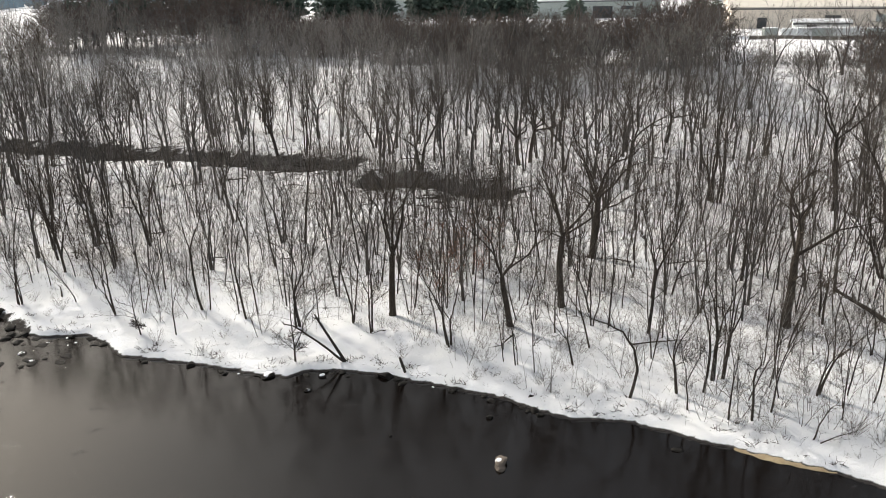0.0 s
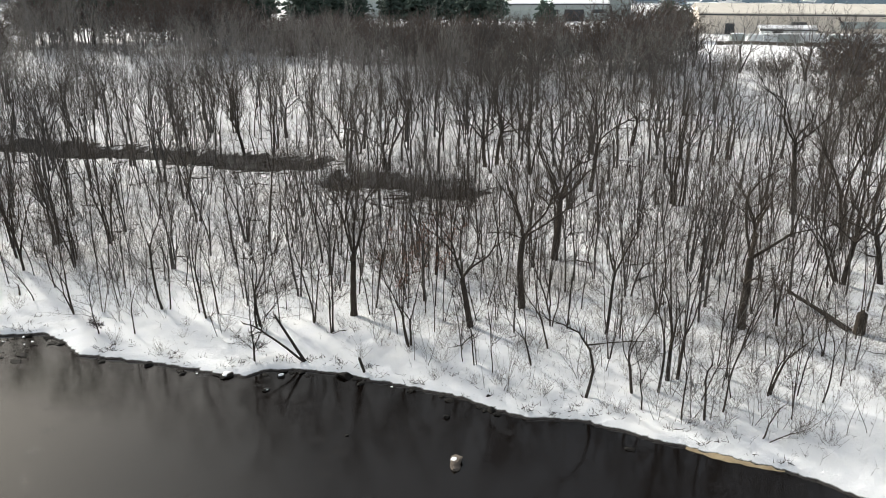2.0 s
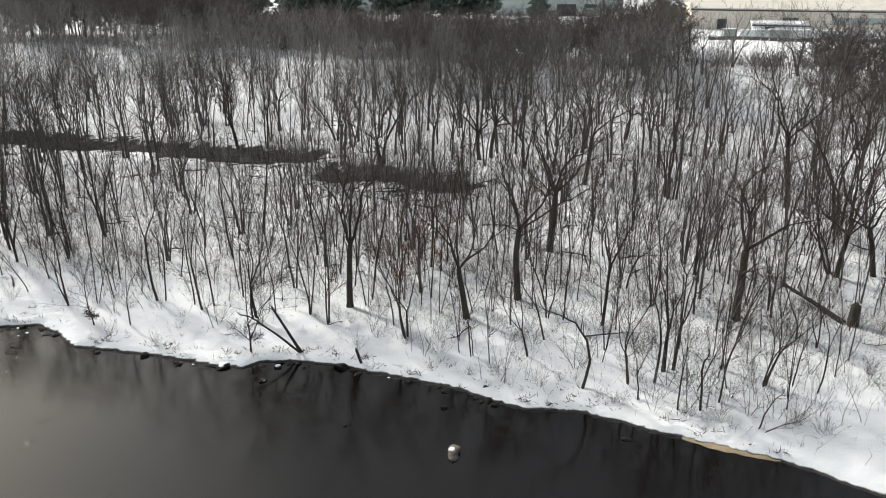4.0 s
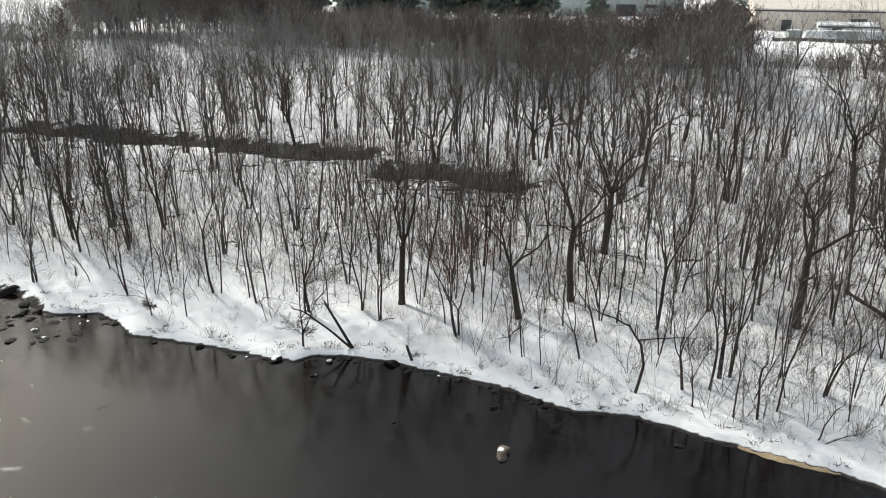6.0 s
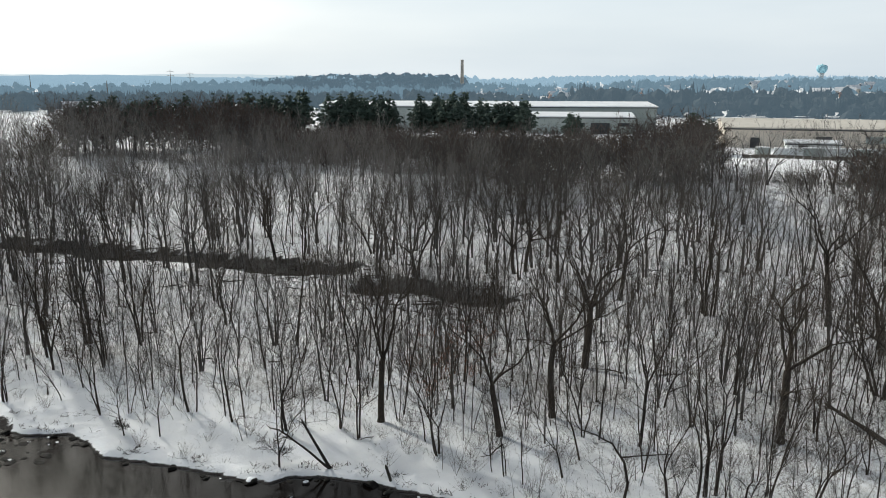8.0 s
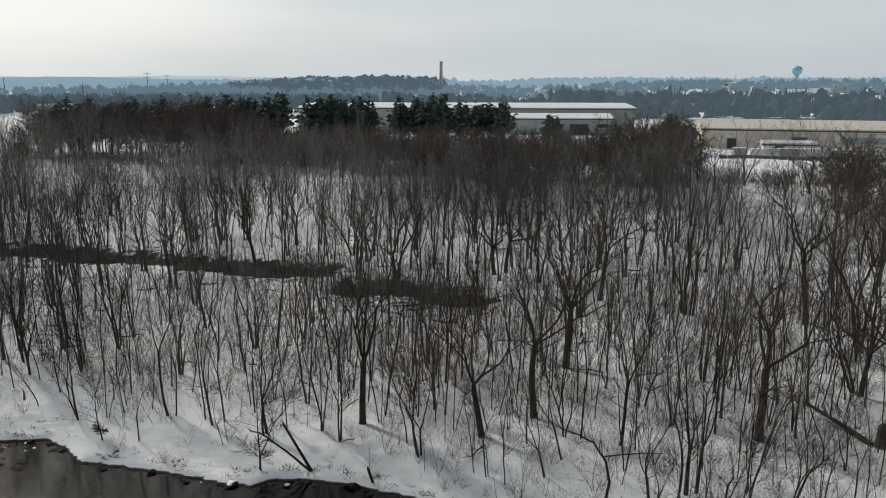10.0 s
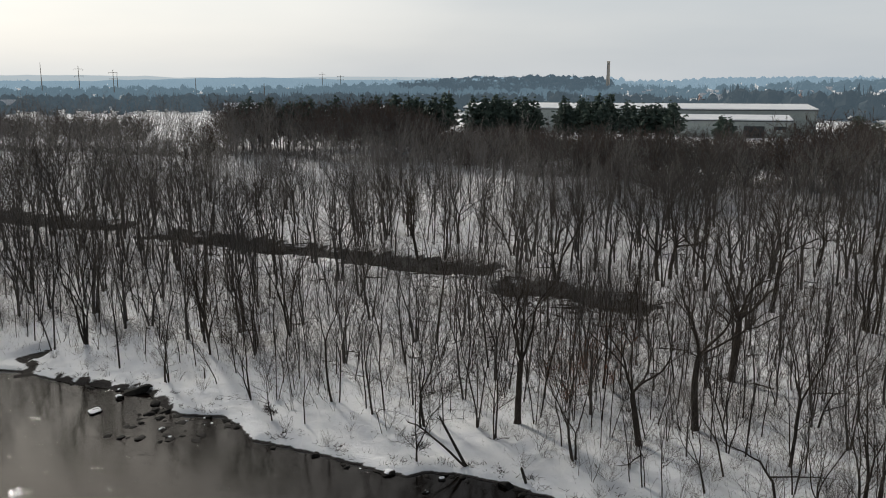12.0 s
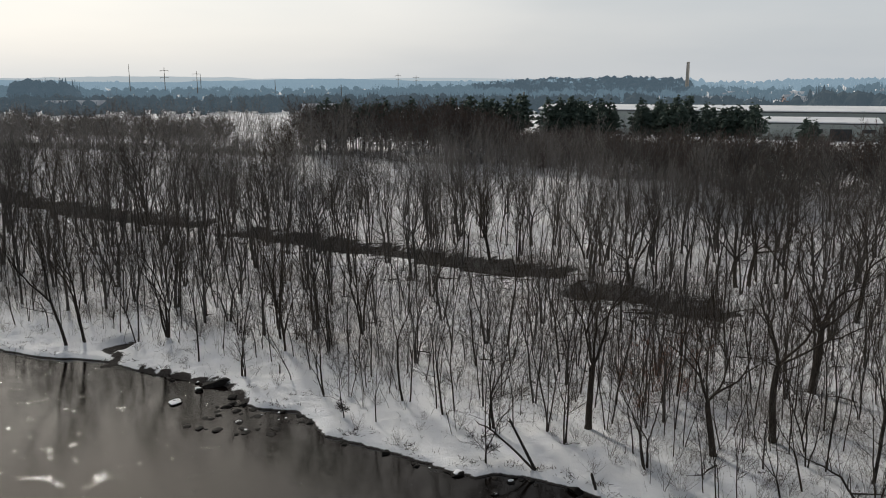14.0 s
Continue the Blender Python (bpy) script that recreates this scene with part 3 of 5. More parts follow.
kind("pole", "thin bare sapling in the snow", "saplings",
     [("sapling", "tree", 71 + i, 8, 0.065, POLE, dict(stems=(1, 1, 2, 3, 1, 1, 2)[i], lean=((0.03, 0), (-0.06, 0), (0, 0), (0, 0), (0.09, 0), (-0.12, 0), (0.05, 0))[i], curve=0.4)) for i in range(7)])
kind("thin", "tall thin bare pole tree in the snow", "pole trees",
     [("pole_tree", "tree", 81 + i, 11, 0.06, THIN, dict(stems=(1, 1, 2, 1, 1, 2)[i], lean=((0.02, 0), (-0.06, 0), (0, 0), (0.08, 0), (-0.12, 0.02), (0.03, 0))[i], curve=0.3)) for i in range(6)])
kind("bush", "bare leafless bush poking out of the snow", "bushes",
     [("bush", "bush", 91 + i, 2.4, 0.016, BUSH, dict(stems=9 + i, tilt=0.55, twig_mat=BRUSH)) for i in range(5)])
for models in KINDS.values():
    for model in models:
        model["height"] = tall_of(model)


def joined_wood(name, label, models, spots, twig_mat=None):
    """Far trees past counting, joined into one mass. models: (tubes, height) pairs; spots: (x, y, height, turn, model)."""
    verts, faces, mats = [], [], []
    base = 0
    for x, y, h, turn, k in spots:
        (v, f, m), tall = models[k % len(models)]
        s = h / tall
        c, sn = math.cos(turn) * s, math.sin(turn) * s
        p = v @ np.array([[c, sn, 0], [-sn, c, 0], [0, 0, s]]) + np.array([x, y, land(x, y)])
        verts.append(p)
        faces += [tuple(i + base for i in q) for q in f]
        mats += m
        base += len(v)
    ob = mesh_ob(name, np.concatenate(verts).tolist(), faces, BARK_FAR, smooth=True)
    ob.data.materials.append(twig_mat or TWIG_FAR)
    ob.data.polygons.foreach_set("material_index", mats)
    return tagged(ob, label, "woods", kind="stuff")


def loose_model(seed, height, radius, opt, **more):
    trunk, wood, twigs = tree_parts(seed, height, radius, opt, **more)
    v, f, m = [], [], []
    for t, mat in ((trunk, 0), (wood, 0), (twigs, 1)):
        k = len(v)
        v += t.v
        f += [tuple(i + k for i in q) for q in t.f]
        m += [mat] * len(t.f)
    arr = np.array(v)
    return (arr, f, m), float(arr[:, 2].max())


# ---------------------------------------------------------------- the wood
def free_spots(rng, count, region, gap, taken):
    """Random places in a region (a test and a box) that keep apart."""
    x0, x1, y0, y1, ok = region
    out, tries = [], 0
    while len(out) < count and tries < count * 40:
        tries += 1
        x, y = rng.uniform(x0, x1), rng.uniform(y0, y1)
        if not ok(x, y):
            continue
        if any((x - a) ** 2 + (y - b) ** 2 < gap * gap for a, b in taken):
            continue
        if min(seg_dist(x, y, ln) - w for ln, w in zip(CHANNEL, CHANNEL_W)) < -0.8:
            continue
        out.append((x, y))
        taken.append((x, y))
    return out


def in_view(x, y, slack=8):
    """Inside the wedge of land that the clip looks over."""
    a = math.degrees(math.atan2(x, y))
    m = math.degrees(slack / max(20.0, y))
    return -44 - m < a < 30 + m


TAKEN = []


def glade(x, y):
    """Thinner wood on the upper slope below the factory."""
    b = math.degrees(math.atan2(x, y))
    return b > 19.5 and 104 < y < 200 and (int(x * 7.3) + int(y * 5.1)) % 5 > 2


def open_ground(x, y):
    """Snowfields without trees: before the factory yard, and a gap in the bluff's wood."""
    b = math.degrees(math.atan2(x, y))
    return (b > 17.8 and y > 196) or (-29.2 < b < -24.9 and y > 262) or (b > 12 and y > 244)



HERO = {"broad": (BROAD, "broad_tree", "large bare tree with a spreading crown in the snow", "broad trees"),
        "vase": (VASE, "forked_tree", "bare tree forking into rising limbs in the snow", "forked trees"),
        "tall": (TALL, "slender_tree", "slender bare tree with a tall trunk in the snow", "slender trees"),
        "brushy": (BRUSHY, "shaggy_tree", "small bare tree shaggy with side twigs by the water", "shaggy trees"),
        "pole": (POLE, "sapling", "thin bare sapling in the snow", "saplings")}


def hero(shape, x, y, height, radius, lean=0.0, stems=1, curve=0.0):
    """One tree of its own at (x, y); lean is sideways metres to each metre up."""
    TAKEN.append((x, y))
    opt, name, label, group = HERO[shape]
    if stems == 2:
        label = label.replace(" in the snow", " on a double trunk") if "with" not in label else label
    elif stems > 2:
        label = f"clump of {('three', 'four')[stems - 3]} bare trunks on one foot"
    if abs(lean) >= 0.15:
        label = label.replace("bare", "leaning bare")
    if y > 158:
        opt = dict(opt, cheap=1, twig=0.02)
    ob = build_tree(name, label, "tree", 1000 + len(TAKEN), height, radius * (0.84 if shape == "tall" else 0.92), opt, stems=stems, lean=(lean, 0.0), curve=curve, tilt=0.13)
    ob["group"] = group
    ob.matrix_basis = pose(x, y, land(x, y)) @ Matrix.Scale(height * (1.22 if shape in ("tall", "pole") else 1.12) / tall_of(ob), 4)
    return ob


# trees that can be told apart
hero("vase", -43.7, 78.0, 8, 0.078, -0.096, 2, 0)
hero("tall", -42.3, 85.0, 13, 0.156, -0.064, 1, 0)
hero("tall", -46.9, 92.6, 14, 0.172, -0.048, 1, 0)
hero("pole", -44.6, 82.4, 8, 0.0546, -0.08, 1, 0)
hero("pole", -40.6, 83.7, 9, 0.0546, -0.18, 1, 0.2)
hero("vase", -32.9, 74.3, 10.5, 0.117, -0.16, 2, 0.3)
hero("tall", -36.9, 80.0, 10, 0.078, -0.18, 1, 0.3)
hero("tall", -37.3, 86.0, 13, 0.133, -0.024, 1, 0)
hero("brushy", -29.0, 70.0, 7.5, 0.0858, -0.04, 1, 0)
hero("pole", -30.8, 77.9, 8, 0.0468, -0.16, 1, 0)
hero("tall", -28.9, 75.2, 10, 0.0663, -0.048, 1, 0)
hero("pole", -25.6, 69.5, 8.5, 0.078, -0.13, 1, 0.2)
hero("tall", -24.4, 74.0, 13.5, 0.133, -0.13, 1, 0.2)
hero("tall", -23.7, 73.9, 12, 0.0936, 0.24, 1, 0.8)
hero("pole", -25.9, 76.7, 7, 0.039, -0.04, 1, 0)
hero("tall", -35.9, 93.6, 13, 0.125, -0.08, 1, 0)
hero("tall", -19.7, 71.7, 11, 0.117, -0.18, 1, 0.3)
hero("tall", -18.8, 72.6, 10, 0.0936, -0.04, 1, 0)
hero("pole", -17.9, 68.5, 5, 0.0351, -0.096, 1, 0)
hero("vase", -14.6, 70.1, 14, 0.172, -0.22, 2, 0.2)
hero("brushy", -13.9, 64.1, 11, 0.125, -0.048, 1, 0)
hero("tall", -12.8, 70.7, 10, 0.0702, -0.024, 1, 0)
hero("pole", -12.6, 73.5, 9.5, 0.0468, -0.04, 1, 0)
hero("tall", -9.7, 70.6, 13, 0.101, -0.016, 3, 0)
hero("tall", -7.9, 68.9, 12.5, 0.109, 0, 2, 0)
hero("tall", -10.6, 85.9, 13, 0.14, -0.04, 1, 0)
hero("tall", -19.6, 85.4, 13, 0.133, -0.18, 1, 0.2)
hero("broad", -6.2, 72.1, 15.5, 0.342, 0.048, 1, 0)
hero("pole", -6.0, 77.1, 10, 0.078, 0.016, 1, 0)
hero("tall", -4.2, 73.9, 12, 0.101, 0.096, 1, 0)
hero("pole", -1.9, 67.9, 8, 0.0624, -0.24, 1, 0.3)
hero("vase", -0.9, 65.7, 11.5, 0.133, -0.064, 3, 0)
hero("tall", 1.6, 81.8, 13, 0.148, 0, 1, 0)
hero("broad", 4.5, 68.9, 14, 0.315, -0.032, 1, 0)
hero("tall", 3.3, 83.4, 12, 0.101, 0.04, 1, 0)
hero("broad", 9.6, 73.2, 16.5, 0.333, -0.032, 1, 0)
hero("broad", 14.7, 86.9, 16, 0.396, 0.024, 1, 0)
hero("tall", 5.9, 75.3, 10, 0.0624, 0, 1, 0)
hero("pole", 6.4, 74.0, 9, 0.0546, 0, 1, 0)
hero("pole", 7.9, 75.3, 9, 0.0546, 0, 1, 0)
hero("tall", 12.2, 79.6, 12, 0.0936, -0.04, 1, 0)
hero("tall", 12.1, 74.2, 11, 0.0702, 0, 1, 0)
hero("tall", 14.3, 76.9, 12, 0.0936, 0.048, 1, 0)
hero("tall", 5.9, 60.9, 10, 0.0585, 0, 1, 0)
hero("vase", 9.1, 61.7, 9, 0.101, -0.18, 1, 0.3)
hero("pole", 4.6, 62.2, 7.5, 0.0624, -0.16, 2, 0.2)
hero("pole", 3.6, 62.9, 5.5, 0.0468, -0.096, 1, 0.2)
hero("tall", 16.4, 67.3, 12.5, 0.172, 0.1, 1, 0)
hero("vase", 16.3, 57.2, 9.5, 0.133, -0.024, 1, 0)
hero("pole", 16.6, 55.1, 6, 0.0702, 0.024, 1, 0)
hero("tall", 18.3, 57.1, 11, 0.117, 0.11, 1, 0.1)
hero("vase", 19.3, 58.3, 12.5, 0.187, 0.04, 1, 0)
hero("vase", 20.1, 58.4, 12.5, 0.148, 0.18, 1, 0.1)
hero("pole", 19.1, 53.5, 8.5, 0.0702, 0.032, 1, 0)
hero("pole", 20.7, 53.2, 8, 0.0858, -0.08, 1, 0)
hero("pole", 21.1, 55.5, 7, 0.0468, 0.064, 1, 0)
hero("vase", 22.3, 54.1, 9.5, 0.101, 0.19, 1, 0)
hero("broad", 28.5, 67.7, 15, 0.387, 0.032, 1, 0)
hero("vase", 26.2, 55.5, 9.5, 0.109, 0.096, 2, 0)
hero("pole", 23.1, 56.8, 8, 0.0546, 0.048, 1, 0)
hero("tall", 24.4, 77.4, 12, 0.0936, 0.016, 1, 0)
hero("tall", 28.2, 78.7, 12.5, 0.133, 0.04, 1, 0)
hero("tall", 31.6, 83.7, 13, 0.125, 0.016, 1, 0)
hero("tall", 30.0, 89.1, 13, 0.117, 0.064, 1, 0)
hero("tall", 38.5, 89.1, 12, 0.117, -0.08, 1, 0)
hero("tall", 20.0, 75.8, 11, 0.117, 0.08, 1, 0)
hero("tall", 47.8, 102.6, 14, 0.203, -0.016, 1, 0)
hero("tall", 31.8, 67.9, 9, 0.117, -0.024, 1, 0)
hero("pole", 28.3, 55.3, 7, 0.0624, 0.064, 1, 0)
hero("pole", 32.4, 63.8, 8, 0.0624, 0.08, 1, 0)
hero("pole", 29.7, 54.3, 8.5, 0.0702, 0.096, 1, 0)
hero("broad", 37.1, 145.3, 13, 0.234, 0.096, 2, 0)
hero("broad", 24.2, 115.3, 15, 0.306, -0.016, 1, 0)
hero("vase", 33.9, 108.1, 15, 0.281, -0.016, 2, 0)
hero("broad", 10.3, 130.7, 14.5, 0.36, -0.08, 1, 0)
hero("broad", 12.2, 132.2, 14.5, 0.324, 0.024, 1, 0)
hero("vase", 16.8, 124.9, 14, 0.273, 0, 2, 0)
hero("vase", -5.2, 128.3, 15, 0.265, -0.064, 3, 0)
hero("vase", -13.7, 146.2, 14, 0.218, -0.024, 3, 0)
hero("vase", -15.6, 129.5, 12, 0.125, 0.024, 2, 0)
hero("tall", 0.1, 123.5, 11, 0.101, 0.016, 2, 0)
hero("tall", 3.9, 143.0, 13, 0.133, -0.04, 2, 0)
hero("tall", -25.0, 140.5, 14, 0.172, -0.024, 3, 0)
hero("vase", -30.2, 142.2, 14, 0.156, -0.16, 4, 0)
hero("vase", -63.9, 154.4, 14, 0.156, -0.18, 4, 0)
hero("tall", -59.2, 151.8, 14, 0.156, -0.064, 3, 0)
hero("vase", -96.0, 198.5, 22, 0.234, -0.016, 3, 0)
hero("tall", -98.5, 198.2, 14, 0.172, -0.12, 2, 0)
hero("tall", -97.8, 186.2, 14, 0.172, -0.12, 2, 0)
hero("vase", -55.7, 150.5, 13, 0.156, 0.08, 2, 0)
hero("tall", -40.8, 146.5, 14, 0.14, -0.04, 3, 0)
hero("tall", -17.8, 94.0, 13.5, 0.203, -0.024, 1, 0)
hero("tall", -28.2, 191.2, 13, 0.156, 0, 2, 0)
hero("vase", 49.1, 91.4, 21, 0.25, -0.08, 3, 0)
hero("vase", 50.9, 92.1, 19, 0.2, 0.096, 2, 0)
hero("vase", 55.2, 97.6, 22, 0.172, 0.14, 2, 0)
hero("tall", 47.6, 102.3, 14, 0.195, 0, 1, 0)
hero("broad", 42.5, 77.9, 12, 0.27, 0.016, 1, 0)
hero("broad", 46.6, 78.2, 12, 0.27, -0.2, 1, 0)
hero("pole", 36.8, 72.1, 8, 0.0702, 0.096, 1, 0)
hero("tall", 28.3, 78.7, 13, 0.133, 0.04, 1, 0)
hero("vase", -69.7, 81.8, 17, 0.187, -0.24, 1, 0.2)
hero("vase", -68.2, 83.2, 18, 0.211, -0.04, 2, 0)
hero("vase", -58.6, 86.3, 17, 0.172, -0.064, 4, 0)
hero("tall", -50.8, 80.4, 14, 0.109, -0.064, 1, 0)
hero("pole", -43.9, 77.7, 8, 0.078, -0.08, 2, 0)
hero("vase", -44.7, 89.2, 13, 0.156, -0.064, 2, 0)
hero("tall", -90.9, 156.4, 20, 0.218, -0.048, 1, 0)
hero("tall", -80.8, 86.0, 11, 0.078, -0.08, 1, 0)
hero("vase", -97.3, 199.7, 21, 0.203, 0, 4, 0)
hero("vase", -92.8, 179.6, 19, 0.156, -0.18, 3, 0)
hero("vase", -108.2, 154.7, 19, 0.273, -0.04, 3, 0)
hero("vase", -116.6, 138.7, 18, 0.187, -0.064, 2, 0)
hero("tall", -59.3, 99.2, 12, 0.0936, 0.024, 2, 0)
hero("tall", -36.4, 94.3, 12.5, 0.125, -0.032, 2, 0)
hero("tall", -46.8, 92.8, 12.5, 0.156, -0.024, 1, 0)
hero("tall", -42.5, 85.4, 11, 0.0936, -0.04, 1, 0)
hero("tall", -37.4, 86.3, 12, 0.101, 0, 2, 0)
hero("tall", -36.4, 95.2, 13, 0.14, 0.024, 1, 0)
hero("tall", -24.8, 94.5, 12, 0.101, -0.16, 1, 0.2)
hero("pole", -49.6, 83.7, 9, 0.0624, -0.032, 1, 0)
hero("vase", 18.5, 75.0, 11, 0.125, 0.016, 1, 0)
hero("vase", 20.6, 75.8, 11, 0.101, 0.096, 1, 0)
hero("broad", 74.7, 136.2, 14, 0.324, -0.04, 2, 0)
hero("vase", 72.7, 137.6, 12, 0.172, 0.04, 1, 0)
hero("broad", 59.0, 216.6, 14, 0.27, 0, 2, 0)
hero("vase", 48.8, 217.3, 14, 0.218, 0.016, 2, 0)
hero("vase", 64.3, 200.6, 13, 0.203, 0.04, 2, 0)
hero("broad", 48.3, 103.1, 23, 0.3, -0.08, 1, 0)
hero("vase", 42.4, 78.9, 15, 0.156, -0.36, 3, -0.3)
hero("vase", 34.7, 107.3, 15, 0.218, 0.024, 2, 0)


def hero_bush(x, y, height):
    TAKEN.append((x, y))
    return plant("bush", x, y, height, (x * 37) % 360, int(abs(x * 7)))


# bushes on the bank
hero_bush(-20.4, 64.8, 1)
hero_bush(21.9, 52.3, 2.6)
hero_bush(19.6, 52.6, 1.8)
hero_bush(15.2, 54.5, 1.6)
hero_bush(14.6, 54.7, 1.2)
hero_bush(18.3, 55.0, 1.2)
hero_bush(25.1, 55.4, 2)
hero_bush(-9.0, 69.9, 1.4)
hero_bush(-9.1, 63.9, 0.9)
hero_bush(2.6, 66.3, 2.2)
hero_bush(11.2, 58.1, 1.3)
hero_bush(12.3, 58.0, 1.3)
hero_bush(13.8, 55.3, 1.5)
hero_bush(4.3, 59.4, 1.3)
hero_bush(1.2, 60.2, 1.6)
hero_bush(7.2, 57.2, 1.2)
hero_bush(-3.4, 66.1, 1.4)
hero_bush(-2.7, 67.1, 1.2)
hero_bush(-17.5, 69.7, 1.5)
hero_bush(-21.1, 68.6, 1.2)
hero_bush(-26.8, 73.1, 1.1)
hero_bush(-54.3, 79.9, 1.6)
hero_bush(-59.9, 82.1, 1.4)
hero_bush(-39.6, 74.6, 1)


def bent_tree(seed, pts, radius, label):
    """A tree whose trunk follows a bent line."""
    rng = random.Random(seed)
    root = new("bent_tree")
    x, y = pts[0][0], pts[0][1]
    z = land(x, y)
    line = [Vector((px - x, py - y, pz - pts[0][2])) for px, py, pz in pts]
    line[0].z = -0.3
    smooth_line = []
    for i in range(len(line) - 1):
        smooth_line += [line[i], line[i].lerp(line[i + 1], 0.5) + Vector((rng.gauss(0, 0.04), rng.gauss(0, 0.04), 0))]
    smooth_line.append(line[-1])
    n = len(smooth_line) - 1
    tb, wood, twigs = Tubes(), Tubes(), Tubes()
    tb.add(smooth_line, [radius * (1 - 0.8 * i / n) for i in range(n)] + [0.0], 7)
    for k in range(12):
        p, d = along(smooth_line, 0.3 + 0.69 * (k + rng.random()) / 12)
        q = sideways(rng, d, rng.uniform(0.5, 1.0), rng.uniform(0, 6.3))
        limb(rng, wood, twigs, p, (q + Vector((0, 0, 0.4))).normalized(), rng.uniform(0.8, 2.2), radius * 0.3, 2, TALL)
    mesh_ob("trunk", tb.v, tb.f, BARK, root, smooth=True)
    k = len(wood.v)
    crown = mesh_ob("crown", wood.v + twigs.v, wood.f + [tuple(i + k for i in f) for f in twigs.f], TWIG, root, smooth=True)
    crown["kind"] = "stuff"
    root.matrix_basis = pose(x, y, z)
    return tagged(root, label, "tree")


bent_tree(1, [(12.73, 57.06, 1.0), (13.15, 56.82, 3.34), (12.76, 56.61, 5.17), (11.83, 56.51, 6.64), (10.64, 56.46, 7.31), (9.18, 56.43, 7.84)], 0.13,
          "thin bare tree arching over in a long bow")
bent_tree(2, [(23.7, 50.5, 0.9), (24.6, 51.4, 1.7), (25.8, 52.6, 2.3), (27.0, 53.6, 2.4)], 0.07, "bare fallen branch sprawling on the snowy bank")
bent_tree(3, [(23.9, 50.4, 0.9), (25.0, 50.3, 1.3), (26.4, 50.8, 1.4), (27.6, 51.4, 1.3)], 0.05, "bare fallen branch sprawling on the snowy bank")


def copper_tree(x, y, height):
    """A young tree that keeps its dry leaves."""
    rng = random.Random(8)
    root = build_tree("leafy_sapling", "young tree holding reddish-brown dry leaves", "tree", 640, height, 0.08, dict(POLE, fork=0.25, side=8, n2=8, open=1.1, lift=0.03))
    crown = next(c for c in root.children if c.name.startswith("crown"))
    tips = [crown.data.vertices[q.vertices[-1]].co.copy() for q in crown.data.polygons if q.material_index == 1]
    v, f = [], []
    for _ in range(900):
        c = rng.choice(tips) + Vector((rng.gauss(0, 0.22), rng.gauss(0, 0.22), rng.gauss(0, 0.08)))
        a = Vector((rng.gauss(0, 1), rng.gauss(0, 1), rng.gauss(0, 0.6))).normalized() * rng.uniform(0.05, 0.09)
        b = a.cross(Vector((rng.gauss(0, 1), rng.gauss(0, 1), rng.gauss(0, 1)))).normalized() * 0.035
        k = len(v)
        v += [tuple(c - a), tuple(c + b), tuple(c + a), tuple(c - b + Vector((0, 0, 0.02)))]
        f += [(k, k + 1, k + 2), (k, k + 2, k + 3)]
    leaves = mesh_ob("foliage", v, f, OAKLEAF, root, "dry reddish-brown leaves")
    leaves["kind"] = "stuff"
    root.matrix_basis = pose(x, y, land(x, y))
    return root


copper_tree(0.2, 79.8, 8.0)
copper_tree(-1.6, 76.5, 5.5)
copper_tree(2.6, 81.0, 6.5)


def undergrowth():
    """Thin stems and stalks that stick out of the snow under the trees."""
    rng = random.Random(12)
    tb = Tubes()
    n = 0
    while n < 15000:
        x, y = rng.uniform(-115, 52), rng.uniform(46, 130)
        d = y - shore_y(x)
        if d < 1.0 or not in_view(x, y) or rng.random() > smooth(0.6, 11.0 - 8.0 * smooth(-6, 6, x), d) * (0.6 + 0.9 * noise.noise((x * 0.15, y * 0.15, 21.0))):
            continue
        n += 1
        h = rng.uniform(0.35, 1.7) * (2.2 if rng.random() < 0.15 else 1.0)
        way = Vector((rng.gauss(0, 0.35), rng.gauss(0, 0.35), 1.0)).normalized()
        base = Vector((x, y, land(x, y) - 0.1))
        mid = base + way * h * 0.55
        tip = mid + (way + Vector((rng.gauss(0, 0.4), rng.gauss(0, 0.4), -0.1))).normalized() * h * 0.5
        r = 0.009 + 0.006 * rng.random()
        side = Vector((rng.gauss(0, 1), rng.gauss(0, 1), 0))
        tb.sliver(base, mid + (mid - base) * 0.3, r, side)
        tb.sliver(mid, tip, r * 0.8, side)
        for _ in range(rng.randrange(4)):
            p = base.lerp(mid, rng.uniform(0.5, 1.0))
            q = Vector((rng.gauss(0, 0.7), rng.gauss(0, 0.7), rng.uniform(0.3, 1.0))).normalized()
            tb.sliver(p, p + q * h * rng.uniform(0.25, 0.6), r * 0.8, Vector((rng.gauss(0, 1), rng.gauss(0, 1), 0)))
    ob = mesh_ob("undergrowth", tb.v, tb.f, TWIG)
    tagged(ob, "thin brown stems and stalks standing in the snow", "undergrowth", kind="stuff")


undergrowth()

